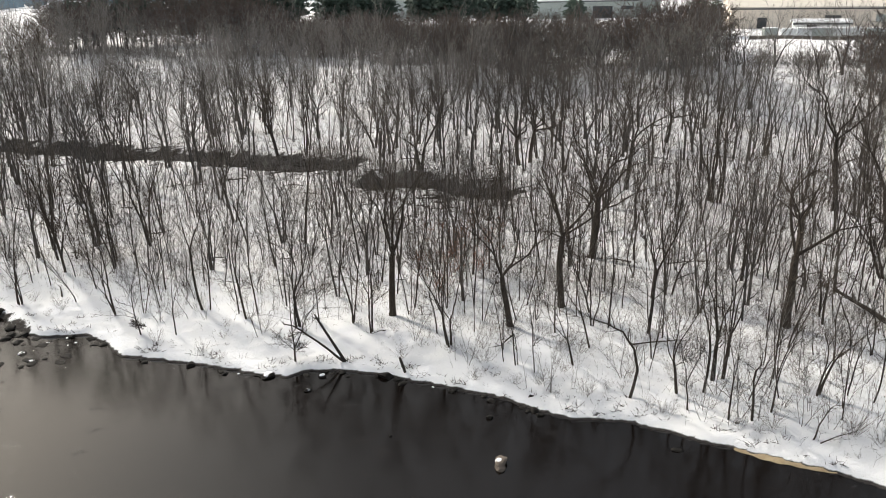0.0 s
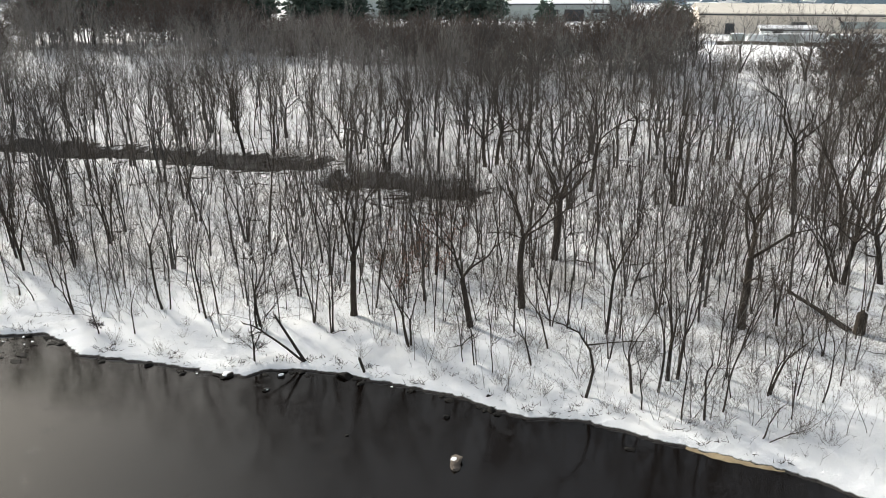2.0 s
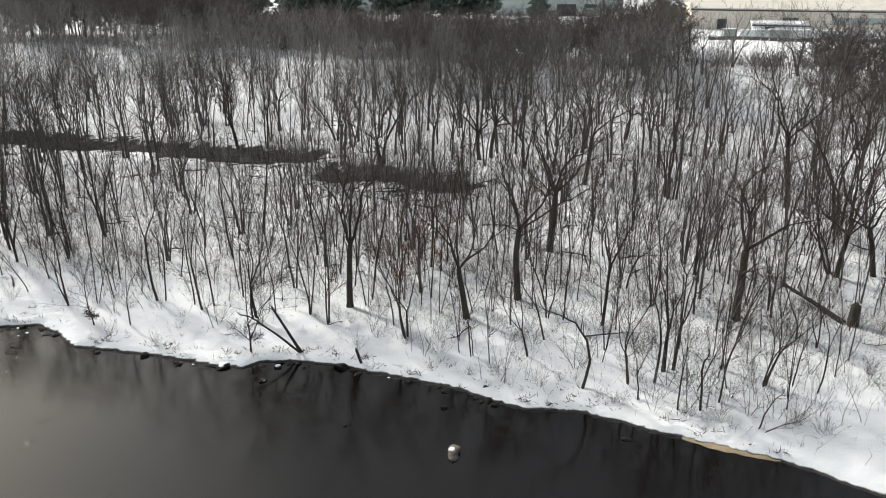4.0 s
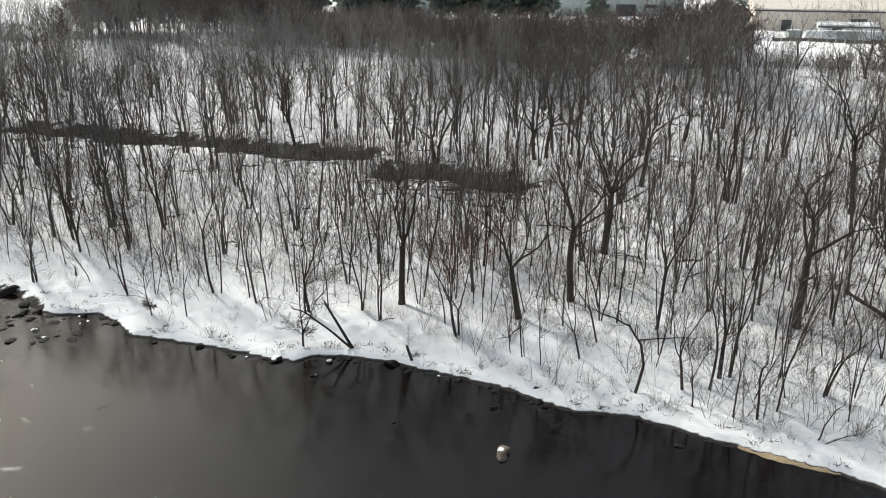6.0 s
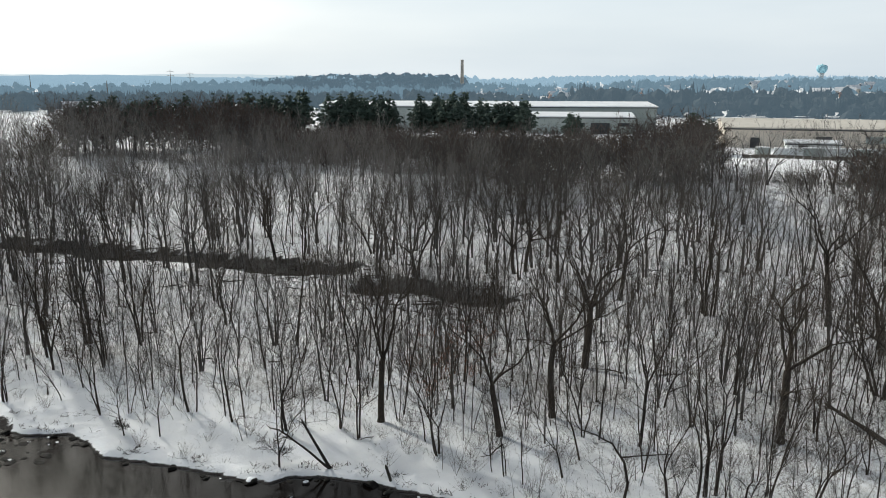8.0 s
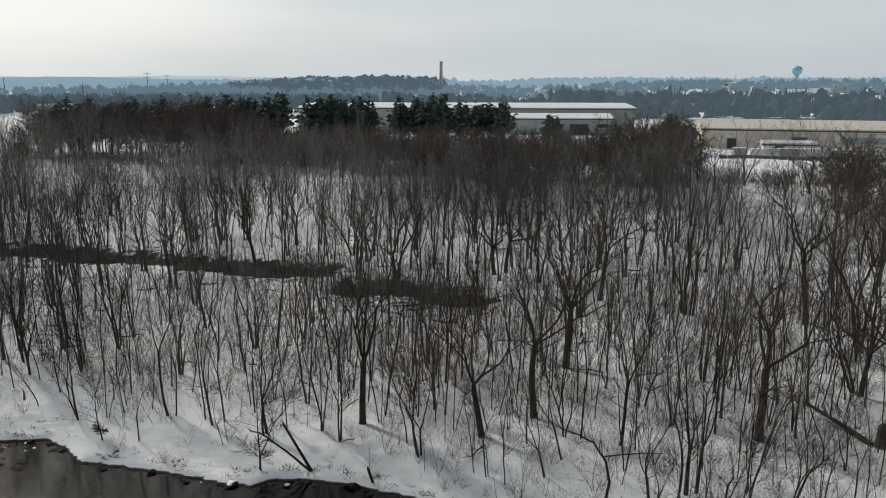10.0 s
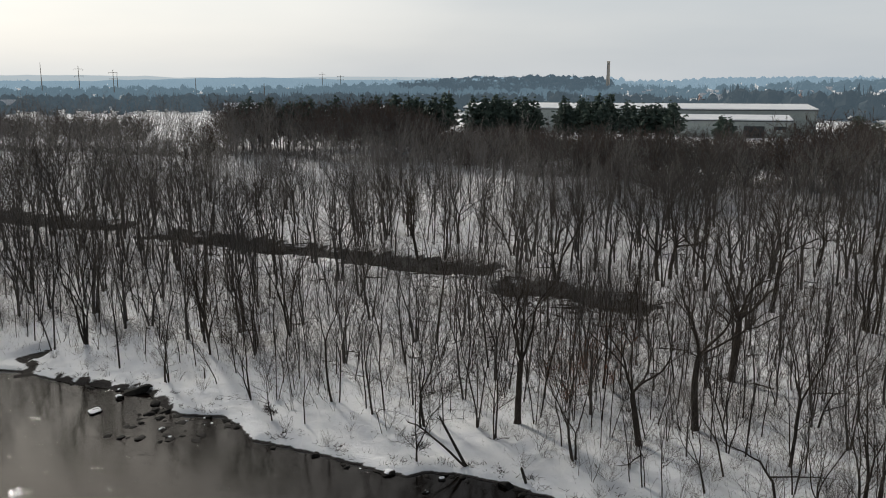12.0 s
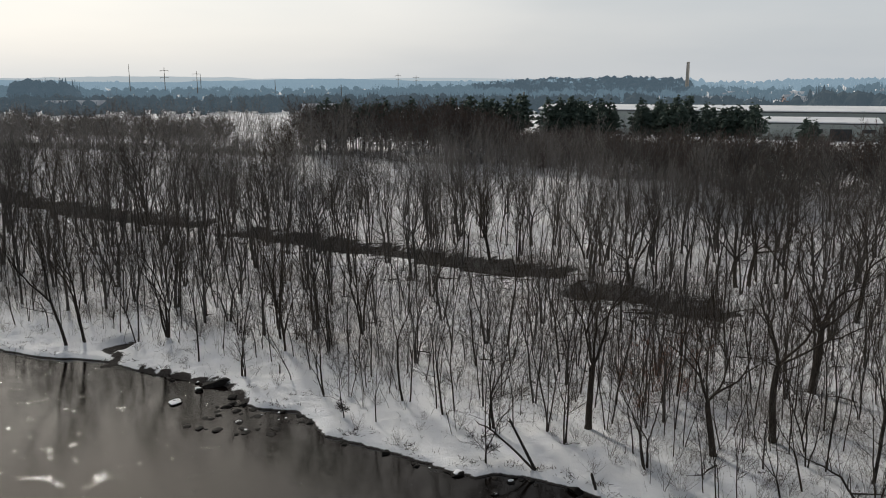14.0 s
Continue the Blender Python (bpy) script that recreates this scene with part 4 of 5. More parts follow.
rng = random.Random(5)
for x, y in free_spots(rng, 130, (-125, 60, 66, 112, lambda x, y: y > shore_y(x) + 10 and in_view(x, y) and (x < -42 or x > -6 or rng.random() < 0.55)), 2.4, TAKEN):
    plant(rng.choice(["tall", "tall", "vase"]), x, y, rng.uniform(10, 15.5), rng.uniform(0, 360), rng.randrange(12))
for x, y in free_spots(rng, 250, (-110, 50, 55, 125, lambda x, y: y > shore_y(x) + 7 and in_view(x, y) and (x < -42 or x > -6 or rng.random() < 0.6)), 1.2, TAKEN):
    plant("thin", x, y, rng.uniform(9, 14.5), rng.uniform(0, 360), rng.randrange(12))
for x, y in free_spots(rng, 70, (4, 50, 52, 108, lambda x, y: y > shore_y(x) + 4 and in_view(x, y)), 1.2, TAKEN):
    plant(rng.choice(["thin", "thin", "pole"]), x, y, rng.uniform(6, 13), rng.uniform(0, 360), rng.randrange(12))
for x, y in free_spots(rng, 95, (-110, 50, 55, 120, lambda x, y: y > shore_y(x) + 4 and in_view(x, y)), 1.2, TAKEN):
    plant("pole", x, y, rng.uniform(5, 10), rng.uniform(0, 360), rng.randrange(14))
for x, y in free_spots(rng, 300, (-100, 45, 46, 112, lambda x, y: y > shore_y(x) + 1.5 and rng.random() < 0.3 + 0.7 * smooth(-10, 8, x) and in_view(x, y)), 0.9, TAKEN):
    plant("bush", x, y, rng.uniform(0.9, 2.8), rng.uniform(0, 360), rng.randrange(10))
for x, y in free_spots(rng, 78, (-12, 110, 108, 200, lambda x, y: in_view(x, y) and not open_ground(x, y) and not glade(x, y)), 3.6, TAKEN):
    plant("round", x, y, rng.uniform(14, 18), rng.uniform(0, 360), rng.randrange(8))
for x, y in free_spots(rng, 38, (-118, -38, 86, 142, lambda x, y: y > shore_y(x) + 3 and in_view(x, y)), 4.0, TAKEN):
    plant(rng.choice(["vase", "round", "vase"]), x, y, rng.uniform(14, 18.5), rng.uniform(0, 360), rng.randrange(8))
for x, y in free_spots(rng, 30, (-118, -42, 82, 118, lambda x, y: y > shore_y(x) + 6 and in_view(x, y)), 2.6, TAKEN):
    plant(rng.choice(["vase", "round", "tall"]), x, y, rng.uniform(13, 18), rng.uniform(0, 360), rng.randrange(12))
for x, y in free_spots(rng, 12, (-170, -85, 130, 180, lambda x, y: -43 < math.degrees(math.atan2(x, y)) < -29), 5, TAKEN):
    plant(rng.choice(["vase", "round"]), x, y, rng.uniform(18, 22.5), rng.uniform(0, 360), rng.randrange(8))
for x, y in free_spots(rng, 26, (-150, -10, 118, 205, in_view), 6, TAKEN):
    plant("round", x, y, rng.uniform(14, 18), rng.uniform(0, 360), rng.randrange(8))
for x, y in free_spots(rng, 250, (-165, 90, 108, 164, lambda x, y: in_view(x, y) and not glade(x, y)), 2.5, TAKEN):
    plant(rng.choice(["tall", "vase", "tall"]), x, y, rng.uniform(12.5, 17.5) + 3.0 * (1 - smooth(-100, -75, x)), rng.uniform(0, 360), rng.randrange(12))

# beyond the dark hollows the trees run together
FAR_MODELS = [loose_model(300 + i, 14.5, 0.11, FAR_TALL if i % 3 else FAR_VASE, stems=(1, 1, 2, 3, 1, 1, 2, 1)[i], lean=((0.02, 0), (-0.06, 0), (0.06, 0), (0, 0), (-0.03, 0.04), (0.03, -0.04), (-0.1, 0), (0, 0))[i]) for i in range(8)]
LOW_MODELS = [loose_model(330 + i, 3.0, 0.03, dict(BUSH, n2=2, n3=2, fine=1, twig=0.035), stems=7, tilt=0.5) for i in range(3)]
def tree_height(x):
    """The wood stands tallest at its upstream end."""
    return 15.5 + 4.5 * (1 - smooth(-100, -75, x))


def crest_height(x, y):
    """Tall at the two ends of the bluff, low before the pines."""
    b = math.degrees(math.atan2(x, y))
    if -29.5 < b < -24.8:
        return 6.0
    if b > 17.4:
        return 7.5
    if b <= -29.5:
        return 14.0
    return 11.0 + 7.0 * (1 - smooth(-62, -44, x)) + 5.0 * smooth(30, 58, x)


slope = [(x, y, tree_height(x) * rng.uniform(0.78, 1.15), rng.uniform(0, 6.3), rng.randrange(8)) for x, y in free_spots(rng, 530, (-240, 110, 162, 250, lambda x, y: in_view(x, y) and not open_ground(x, y) and y < crest_y(x) - 4 and not glade(x, y) and rng.random() < (0.6 + 0.4 * (1 - smooth(-20, 20, x))) * (1 - 0.5 * (1 - smooth(-75, -50, x)))), 2.4, TAKEN)]
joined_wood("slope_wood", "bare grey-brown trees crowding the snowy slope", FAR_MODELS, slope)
CREST_MODELS = [loose_model(400 + i, 13.0, 0.2, FAR_ROUND, stems=(1, 1, 2, 1, 2, 1)[i]) for i in range(6)]
def on_bluff(x, y):
    back = 38 if x < -46 else 62 if x < 44 else 46
    return in_view(x, y) and (x > -125 or rng.random() < 0.5) and -7 - 15 * smooth(-25, 10, x) < y - crest_y(x) < back and not open_ground(x, y)


crest = [(x, y, crest_height(x, y) * rng.uniform(0.7, 1.12), rng.uniform(0, 6.3), rng.randrange(6)) for x, y in free_spots(rng, 560, (-290, 110, 160, 290, on_bluff), 1.8, TAKEN) + free_spots(rng, 130, (-62, 4, 196, 275, lambda x, y: -8 < y - crest_y(x) < 30), 1.3, TAKEN) + free_spots(rng, 80, (-4, 58, 180, 235, lambda x, y: -14 < y - crest_y(x) < 18), 1.3, TAKEN)]
for _ in range(34):
    b, d = radians(rng.uniform(26.2, 32.5)), rng.uniform(172, 205)
    crest.append((d * math.sin(b), d * math.cos(b), rng.uniform(13, 18), rng.uniform(0, 6.3), rng.randrange(6)))
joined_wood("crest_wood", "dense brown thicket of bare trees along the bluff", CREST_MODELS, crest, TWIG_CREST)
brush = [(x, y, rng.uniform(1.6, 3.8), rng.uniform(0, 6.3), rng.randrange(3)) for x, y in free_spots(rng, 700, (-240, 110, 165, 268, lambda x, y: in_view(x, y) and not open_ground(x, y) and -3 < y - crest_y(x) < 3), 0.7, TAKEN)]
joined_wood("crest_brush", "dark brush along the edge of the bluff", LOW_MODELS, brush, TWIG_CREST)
THICKET = [loose_model(360 + i, 4.5, 0.03, dict(THIN, crook=0.10, n2=3, n3=2, fine=1, side=2, fork=0.3, twig=0.011), stems=(1, 2, 3, 1, 2)[i], tilt=0.2) for i in range(5)]
thick = [(x, y, rng.uniform(2.5, 7.0), rng.uniform(0, 6.3), rng.randrange(5)) for x, y in free_spots(rng, 1000, (-105, 50, 48, 122, lambda x, y: y > shore_y(x) + 2.0 + 4.0 * (1 - smooth(-8, 4, x)) and in_view(x, y)), 0.55, TAKEN)]
joined_wood("thicket", "crooked thin shoots standing in the snow", THICKET, thick)
hollow = []
for line, w in zip(CHANNEL[:3], CHANNEL_W):
    for _ in range(170 if w > 4.0 else 80):
        k = rng.randrange(len(line) - 1)
        u = rng.random()
        x = line[k][0] * (1 - u) + line[k + 1][0] * u + rng.gauss(0, 2.0)
        y = line[k][1] * (1 - u) + line[k + 1][1] * u + rng.choice((-1, -1, 1)) * (w * rng.uniform(0.3, 1.0) + rng.gauss(0.6, 1.4))
        hollow.append((x, y, rng.uniform(1.0, 3.6), rng.uniform(0, 6.3), rng.randrange(3)))
joined_wood("hollow_brush", "dark tangled brush round the bare hollows", LOW_MODELS, hollow)


def deadwood():
    """Fallen boughs and sticks, thickest on the near side of the bare hollows."""
    rng = random.Random(61)
    tb = Tubes()
    spots = []
    for line, w in zip(CHANNEL[:3], CHANNEL_W):
        for _ in range(130):
            k = rng.randrange(len(line) - 1)
            u = rng.random()
            spots.append((line[k][0] * (1 - u) + line[k + 1][0] * u + rng.gauss(0, 3), line[k][1] * (1 - u) + line[k + 1][1] * u + rng.gauss(-3, 6), rng.uniform(1.0, 4.5)))
    while len(spots) < 760:
        x, y = rng.uniform(-150, 90), rng.uniform(60, 215)
        if y > shore_y(x) + 5 and in_view(x, y):
            spots.append((x, y, rng.uniform(0.8, 3.5)))
    for x, y, ln in spots:
        a = rng.choice((0.0, 3.14)) + rng.gauss(0, 0.6)
        n = 3
        pts = []
        for i in range(n + 1):
            px, py = x + math.cos(a) * ln * i / n, y + math.sin(a) * ln * i / n
            a += rng.gauss(0, 0.25)
            pts.append(Vector((px, py, land(px, py) + 0.05 + rng.uniform(0, 0.25))))
        r = ln * rng.uniform(0.012, 0.032)
        tb.add(pts, [r, r * 0.8, r * 0.55, 0.0], 4)
        for _ in range(4):
            p, d = along(pts, rng.uniform(0.3, 0.95))
            q = Vector((d.x + rng.gauss(0, 0.6), d.y + rng.gauss(0, 0.6), rng.uniform(0.1, 0.9))).normalized()
            tb.add([p, p + q * ln * rng.uniform(0.2, 0.45)], [r * 0.4, 0.0], 3)
    tagged(mesh_ob("deadwood", tb.v, tb.f, BARK), "dark fallen boughs and sticks lying on the snow", "deadwood", kind="stuff")


def shore_tufts():
    """Roots, dead grass and stubs that break the snow along the waterline."""
    rng = random.Random(62)
    tb = Tubes()
    for _ in range(190):
        x = rng.uniform(-85, 26)
        y = shore_y(x) + abs(rng.gauss(0.3, 1.5)) + 0.2
        z = land(x, y)
        for _ in range(rng.randrange(5, 12)):
            way = Vector((rng.gauss(0, 0.7), rng.gauss(-0.2, 0.7), rng.uniform(0.2, 0.9))).normalized()
            p = Vector((x + rng.gauss(0, 0.3), y + rng.gauss(0, 0.15), z - 0.05))
            tb.add([p, p + way * rng.uniform(0.2, 0.7)], [rng.uniform(0.012, 0.04), 0.0], 3)
    tagged(mesh_ob("shore_tufts", tb.v, tb.f, SOIL), "dark roots and dead stubs along the waterline", "roots", kind="stuff")


deadwood()
shore_tufts()


# ---------------------------------------------------------------- pines on the bluff
def clump_into(v, f, rng, c, rx, rz, under=True):
    """A small ragged tuft of needles: a squashed, uneven octahedron."""
    b = len(v)
    w = rng.uniform(0, 1.5)
    for k in range(4):
        r = rx * rng.uniform(0.7, 1.3)
        v.append((c[0] + math.cos(w + k * 1.571) * r, c[1] + math.sin(w + k * 1.571) * r, c[2] + rng.uniform(-0.25, 0.25) * rz))
    v.append((c[0] + rng.uniform(-0.3, 0.3) * rx, c[1] + rng.uniform(-0.3, 0.3) * rx, c[2] + rz * rng.uniform(0.6, 1.2)))
    if under:
        v.append((c[0], c[1], c[2] - rz * rng.uniform(0.3, 0.6)))
    for k in range(4):
        f.append((b + k, b + (k + 1) % 4, b + 4))
        if under:
            f.append((b + (k + 1) % 4, b + k, b + 5))


def pine_model(name, label, seed, height, spread, low, spire):
    """Whorls of boughs with needle tufts along them, round a straight trunk."""
    rng = random.Random(seed)
    root = new(name)
    tb = Tubes()
    pts = [Vector((rng.gauss(0, 0.05), rng.gauss(0, 0.05), -0.3 + height * i / 7)) for i in range(8)]
    tb.add(pts, [0.26 * (1 - 0.85 * i / 7) for i in range(8)], 6)
    v, f = [], []
    whorls = 15 if spire else 11
    for k in range(whorls):
        u = (k + rng.uniform(0.0, 0.7)) / whorls
        z = height * (low + (0.97 - low) * u)
        reach = spread * ((1.03 - u) ** 0.9 if spire else (0.62 + 0.38 * math.sin(math.pi * min(1.0, u * 1.6))) * (1.0 - 0.72 * u ** 2.2))
        boughs = rng.choice((4, 5, 6)) if u < 0.85 else 3
        turn = rng.uniform(0, 6.3)
        for j in range(boughs):
            a = turn + j * 6.283 / boughs + rng.gauss(0, 0.2)
            r = reach * rng.uniform(0.62, 1.12)
            rise = -0.22 if spire else rng.uniform(-0.15, 0.55)
            tip = Vector((math.cos(a) * r, math.sin(a) * r, z + rise * r))
            tb.add([Vector((0, 0, z - 0.2)), tip], [0.06, 0.0], 3)
            count = max(2, round(r / 0.95))
            for i in range(count):
                q = Vector((0, 0, z)).lerp(tip, (i + 0.8) / count) + Vector((rng.gauss(0, 0.25), rng.gauss(0, 0.25), rng.gauss(0, 0.14 if spire else 0.45)))
                s = rng.uniform(0.55, 0.95) * (0.7 if u > 0.85 else 1.0) * (0.75 if spire else 1.0)
                clump_into(v, f, rng, q, s * 0.95, s * (0.5 if spire else 0.95), False)
                for _ in range(5):
                    w = rng.uniform(0, 6.3)
                    way = Vector((math.cos(w) + 0.5 * math.cos(a), math.sin(w) + 0.5 * math.sin(a), rng.uniform(-0.1, 1.0) * (0.3 if spire else 1.0))).normalized()
                    side = way.cross(facing(rng)).normalized() * 0.12
                    n = len(v)
                    v += [tuple(q - side), tuple(q + side), tuple(q + way * s * rng.uniform(1.0, 1.7))]
                    f.append((n, n + 1, n + 2))
    mesh_ob("trunk", tb.v, tb.f, BARK, root)
    crown = mesh_ob("crown", v, f, NEEDLE, root, "dark green needles in ragged tufts")
    crown["kind"] = "stuff"
    return tagged(root, label, "tree", "pines on the bluff")


KINDS["pine"] = [pine_model("pine_tree", "dark green pine with a broad ragged crown", 201 + i, 16, 4.6, 0.36, False) for i in range(5)]
KINDS["spruce"] = [pine_model("spruce_tree", "dark green spruce with a pointed top", 221 + i, 18, 2.9, 0.12, True) for i in range(2)]
for key in ("pine", "spruce"):
    for model in KINDS[key]:
        model["height"] = tall_of(model)

rng = random.Random(17)
for x0, x1, count, h0, h1 in ((-118, -62, 30, 11.5, 16.5), (-68, -48, 12, 12.5, 17.5), (-42, -17, 20, 12.5, 17), (-11, 14, 20, 12.5, 17.5), (12, 27, 11, 12, 15), (36, 42, 3, 10, 12)):
    for _ in range(count):
        x = rng.uniform(x0, x1)
        y = rng.uniform(276, 298) - max(0.0, -x - 60) * 0.35
        plant("pine", x, y, rng.uniform(h0, h1) + 2.0, rng.uniform(0, 360), rng.randrange(5))
plant("spruce", -77.8, 278.6, 19.0, 0, 0)
plant("spruce", -96.0, 268.0, 18.0, 90, 1)
plant("spruce", -63.0, 284.0, 18.0, 40, 0)
plant("spruce", -69.5, 279.0, 17.0, 200, 1)
for i in range(4):
    plant("pine", 76 + 2.6 * i, 268 + (i % 2) * 3, 13.5 - 0.8 * i, 70 * i, i)


# ---------------------------------------------------------------- works and stacks beyond the bluff
METAL_WALL = plain("ribbed_grey_wall", (0.30, 0.34, 0.33), (0.40, 0.44, 0.42), 0.6, 0.3, 0.15, 0.05)
TAN_WALL = plain("tan_wall", (0.63, 0.56, 0.48), (0.75, 0.68, 0.59), 0.7, 0.3, 0.15, 0.05)
ROOF_SNOW = plain("roof_snow", (0.68, 0.70, 0.73), (0.85, 0.86, 0.87), 0.7, 0.15, 0.2, 0.1)
CREAM_ROOF = plain("cream_roof", (0.50, 0.465, 0.41), (0.64, 0.60, 0.54), 0.7, 0.2, 0.15, 0.05)
DARK_TRIM = plain("dark_trim", (0.04, 0.045, 0.05), (0.09, 0.095, 0.1), 0.6, 0.5, 0.1, 0.02)
WHITE_TANK = plain("white_paint", (0.62, 0.65, 0.66), (0.78, 0.80, 0.80), 0.5, 0.6, 0.1, 0.02)
# buff brick of the far stack, paled and greyed to carry air haze
STACK_BRICK = plain("buff_brick", (0.46, 0.40, 0.34), (0.58, 0.52, 0.45), 0.85, 0.4, 0.3, 0.05)
RED_BRICK = plain("red_brick", (0.30, 0.20, 0.17), (0.42, 0.30, 0.26), 0.85, 0.3, 0.3, 0.05)
# tank's teal, lightened in the colour for the haze before it
TEAL = plain("teal_paint", (0.30, 0.56, 0.66), (0.38, 0.64, 0.72), 0.5, 0.1, 0.1, 0.02)
PALE_STEEL = plain("pale_steel", (0.42, 0.45, 0.46), (0.6, 0.62, 0.62), 0.5, 0.2, 0.1, 0.02)
WEATHERED = plain("weathered_pole", (0.10, 0.085, 0.07), (0.2, 0.17, 0.14), 0.85, 1.0, 0.3, 0.03)


def boxed(name, lo, hi, mat, parent, label="", bevel=0.0):
    bm = bmesh.new()
    box_into(bm, lo, hi, bevel)
    return part(name, bm, mat, parent, label)


def hall(name, label, x, y, z, turn, length, depth, eave, ridge, wall_mat, openings, cat="building", roof_mat=None):
    """A low shed with four walls, a snowed-in gable roof with an overhang, and doors or windows along its front (local -y)."""
    root = new(name)
    t = 0.3
    boxed("wall", (-length / 2, -depth / 2, -2), (length / 2, -depth / 2 + t, eave), wall_mat, root)
    boxed("wall", (-length / 2, depth / 2 - t, -2), (length / 2, depth / 2, eave), wall_mat, root)
    for s in (-1, 1):
        a, b = sorted((s * length / 2, s * (length / 2 - t)))
        bm = bmesh.new()
        front = [(a, -depth / 2 + t, -2), (a, depth / 2 - t, -2), (a, depth / 2 - t, eave), (a, 0, ridge - 0.25), (a, -depth / 2 + t, eave)]
        vs = [bm.verts.new(p) for p in front] + [bm.verts.new((b, p[1], p[2])) for p in front]
        bm.faces.new(vs[:5][::-1])
        bm.faces.new(vs[5:])
        for i in range(5):
            j = (i + 1) % 5
            bm.faces.new((vs[i], vs[j], vs[5 + j], vs[5 + i]))
        part("gable", bm, wall_mat, root)
    for s in (-1, 1):
        bm = bmesh.new()
        o = 0.6
        q = [(-length / 2 - o, s * (depth / 2 + o), eave - 0.05), (length / 2 + o, s * (depth / 2 + o), eave - 0.05), (length / 2 + o, 0, ridge), (-length / 2 - o, 0, ridge)]
        vs = [bm.verts.new(p) for p in q] + [bm.verts.new((p[0], p[1], p[2] + 0.45)) for p in q]
        bm.faces.new(vs[:4]); bm.faces.new(vs[4:][::-1])
        for i in range(4):
            j = (i + 1) % 4
            bm.faces.new((vs[i], vs[j], vs[4 + j], vs[4 + i]))
        bmesh.ops.recalc_face_normals(bm, faces=bm.faces)
        part("roof", bm, roof_mat or ROOF_SNOW, root, "snow-covered roof slope" if roof_mat is None else "pale cream roof slope")
    boxed("eave_trim", (-length / 2 - 0.6, -depth / 2 - 0.75, eave - 0.45), (length / 2 + 0.6, -depth / 2 - 0.62, eave - 0.02), DARK_TRIM, root)
    for u, w, z0, z1, mat in openings:
        boxed("door" if z0 < 0.5 else "window", (u - w / 2, -depth / 2 - 0.08, z0), (u + w / 2, -depth / 2 + 0.02, z1), mat, root)
    root.matrix_basis = pose(x, y, z, 0, 0, turn)
    return tagged(root, label, cat)


GZ = land(30, 380)
hall("warehouse", "long grey metal warehouse with a snowy roof", 17, 408, GZ, -1.0, 152, 46, 10.4, 11.9, METAL_WALL,
     [(-60 + 14 * i, 4, 0, 4.5, DARK_TRIM) for i in range(9)])
hall("warehouse", "low grey metal wing with a shallow snowy gable", 56, 372, GZ, -3.0, 44, 22, 6.9, 8.4, METAL_WALL,
     [(8, 8, 0, 4.6, DARK_TRIM), (-2, 7, 3.2, 4.6, DARK_TRIM), (18, 5, 3.2, 4.6, DARK_TRIM)])
GZB = land(120, 290)
hall("factory", "long factory shed with a broad pale cream roof", 149, 304, GZB, -14.0, 100, 44, 6.6, 8.7, TAN_WALL,
     [(-18, 5, 0, 4.2, DARK_TRIM), (-40, 3, 0, 3.5, DARK_TRIM), (6, 22, 2.2, 4.4, METAL_WALL)], roof_mat=CREAM_ROOF)
hall("shed", "low white shed beside the factory yard", 116, 272, GZB, -14.0, 16, 6, 3.2, 3.9, WHITE_TANK, [(-3, 3, 0, 2.6, DARK_TRIM)])


def container(x, y, z, turn, length, mat, label):
    root = new("container")
    boxed("body", (-length / 2, -1.2, 0.15), (length / 2, 1.2, 2.6), mat, root, bevel=0.05)
    for s in (-1, 1):
        boxed("door", (length / 2 + 0.01, s * 0.6 - 0.56, 0.3), (length / 2 + 0.06, s * 0.6 + 0.56, 2.5), mat, root)
    boxed("snow_cover", (-length / 2, -1.2, 2.6), (length / 2, 1.2, 2.78), SNOWCAP, root, "flat layer of snow", bevel=0.06)
    root.matrix_basis = pose(x, y, z, 0, 0, turn)
    return tagged(root, label, "container", "yard containers")


rng = random.Random(23)
for i in range(9):
    x = 97 + i * 4.6
    y = 262 - i * 1.0 + rng.uniform(-1, 1)
    container(x, y, land(x, y), rng.uniform(-20, 0), rng.choice([4.0, 4.0, 6.0]), WHITE_TANK if i % 3 else METAL_WALL, "pale shipping container with snow on top")


def yard_fence():
    root = new("fence")
    for i in range(26):
        x = 88 + i * 2.4
        y = 255 - i * 0.55
        z = land(x, y)
        boxed("post", (x - 0.05, y - 0.05, z - 0.3), (x + 0.05, y + 0.05, z + 1.3), DARK_TRIM, root)
        if i < 25:
            boxed("panel", (x + 0.05, y - 0.30, z + 0.1), (x + 2.35, y - 0.26, z + 1.1), WEATHERED, root)
    return tagged(root, "dark weathered board fence along the factory yard", "fence")


yard_fence()


def lathe(name, rings, sides, mat, parent, label=""):
    v = [(r * math.cos(2 * math.pi * k / sides), r * math.sin(2 * math.pi * k / sides), z) for z, r in rings for k in range(sides)]
    f = [(i * sides + k, i * sides + (k + 1) % sides, (i + 1) * sides + (k + 1) % sides, (i + 1) * sides + k) for i in range(len(rings) - 1) for k in range(sides)]
    f.append(tuple(range(sides))[::-1])
    f.append(tuple((len(rings) - 1) * sides + k for k in range(sides)))
    return mesh_ob(name, v, f, mat, parent, label, smooth=True)


stack = new("chimney_stack")
lathe("shaft", [(-5, 3.0), (2, 2.9), (46, 2.15), (46.1, 2.35), (48, 2.35), (48.1, 1.7), (46.5, 1.6)], 24, STACK_BRICK, stack)
boxed("plinth", (-7, -5, -5), (7, 5, 5.5), STACK_BRICK, stack, "brick boiler house at the foot", 0.1)
stack.matrix_basis = pose(16.3, 1300, 57 - 48)
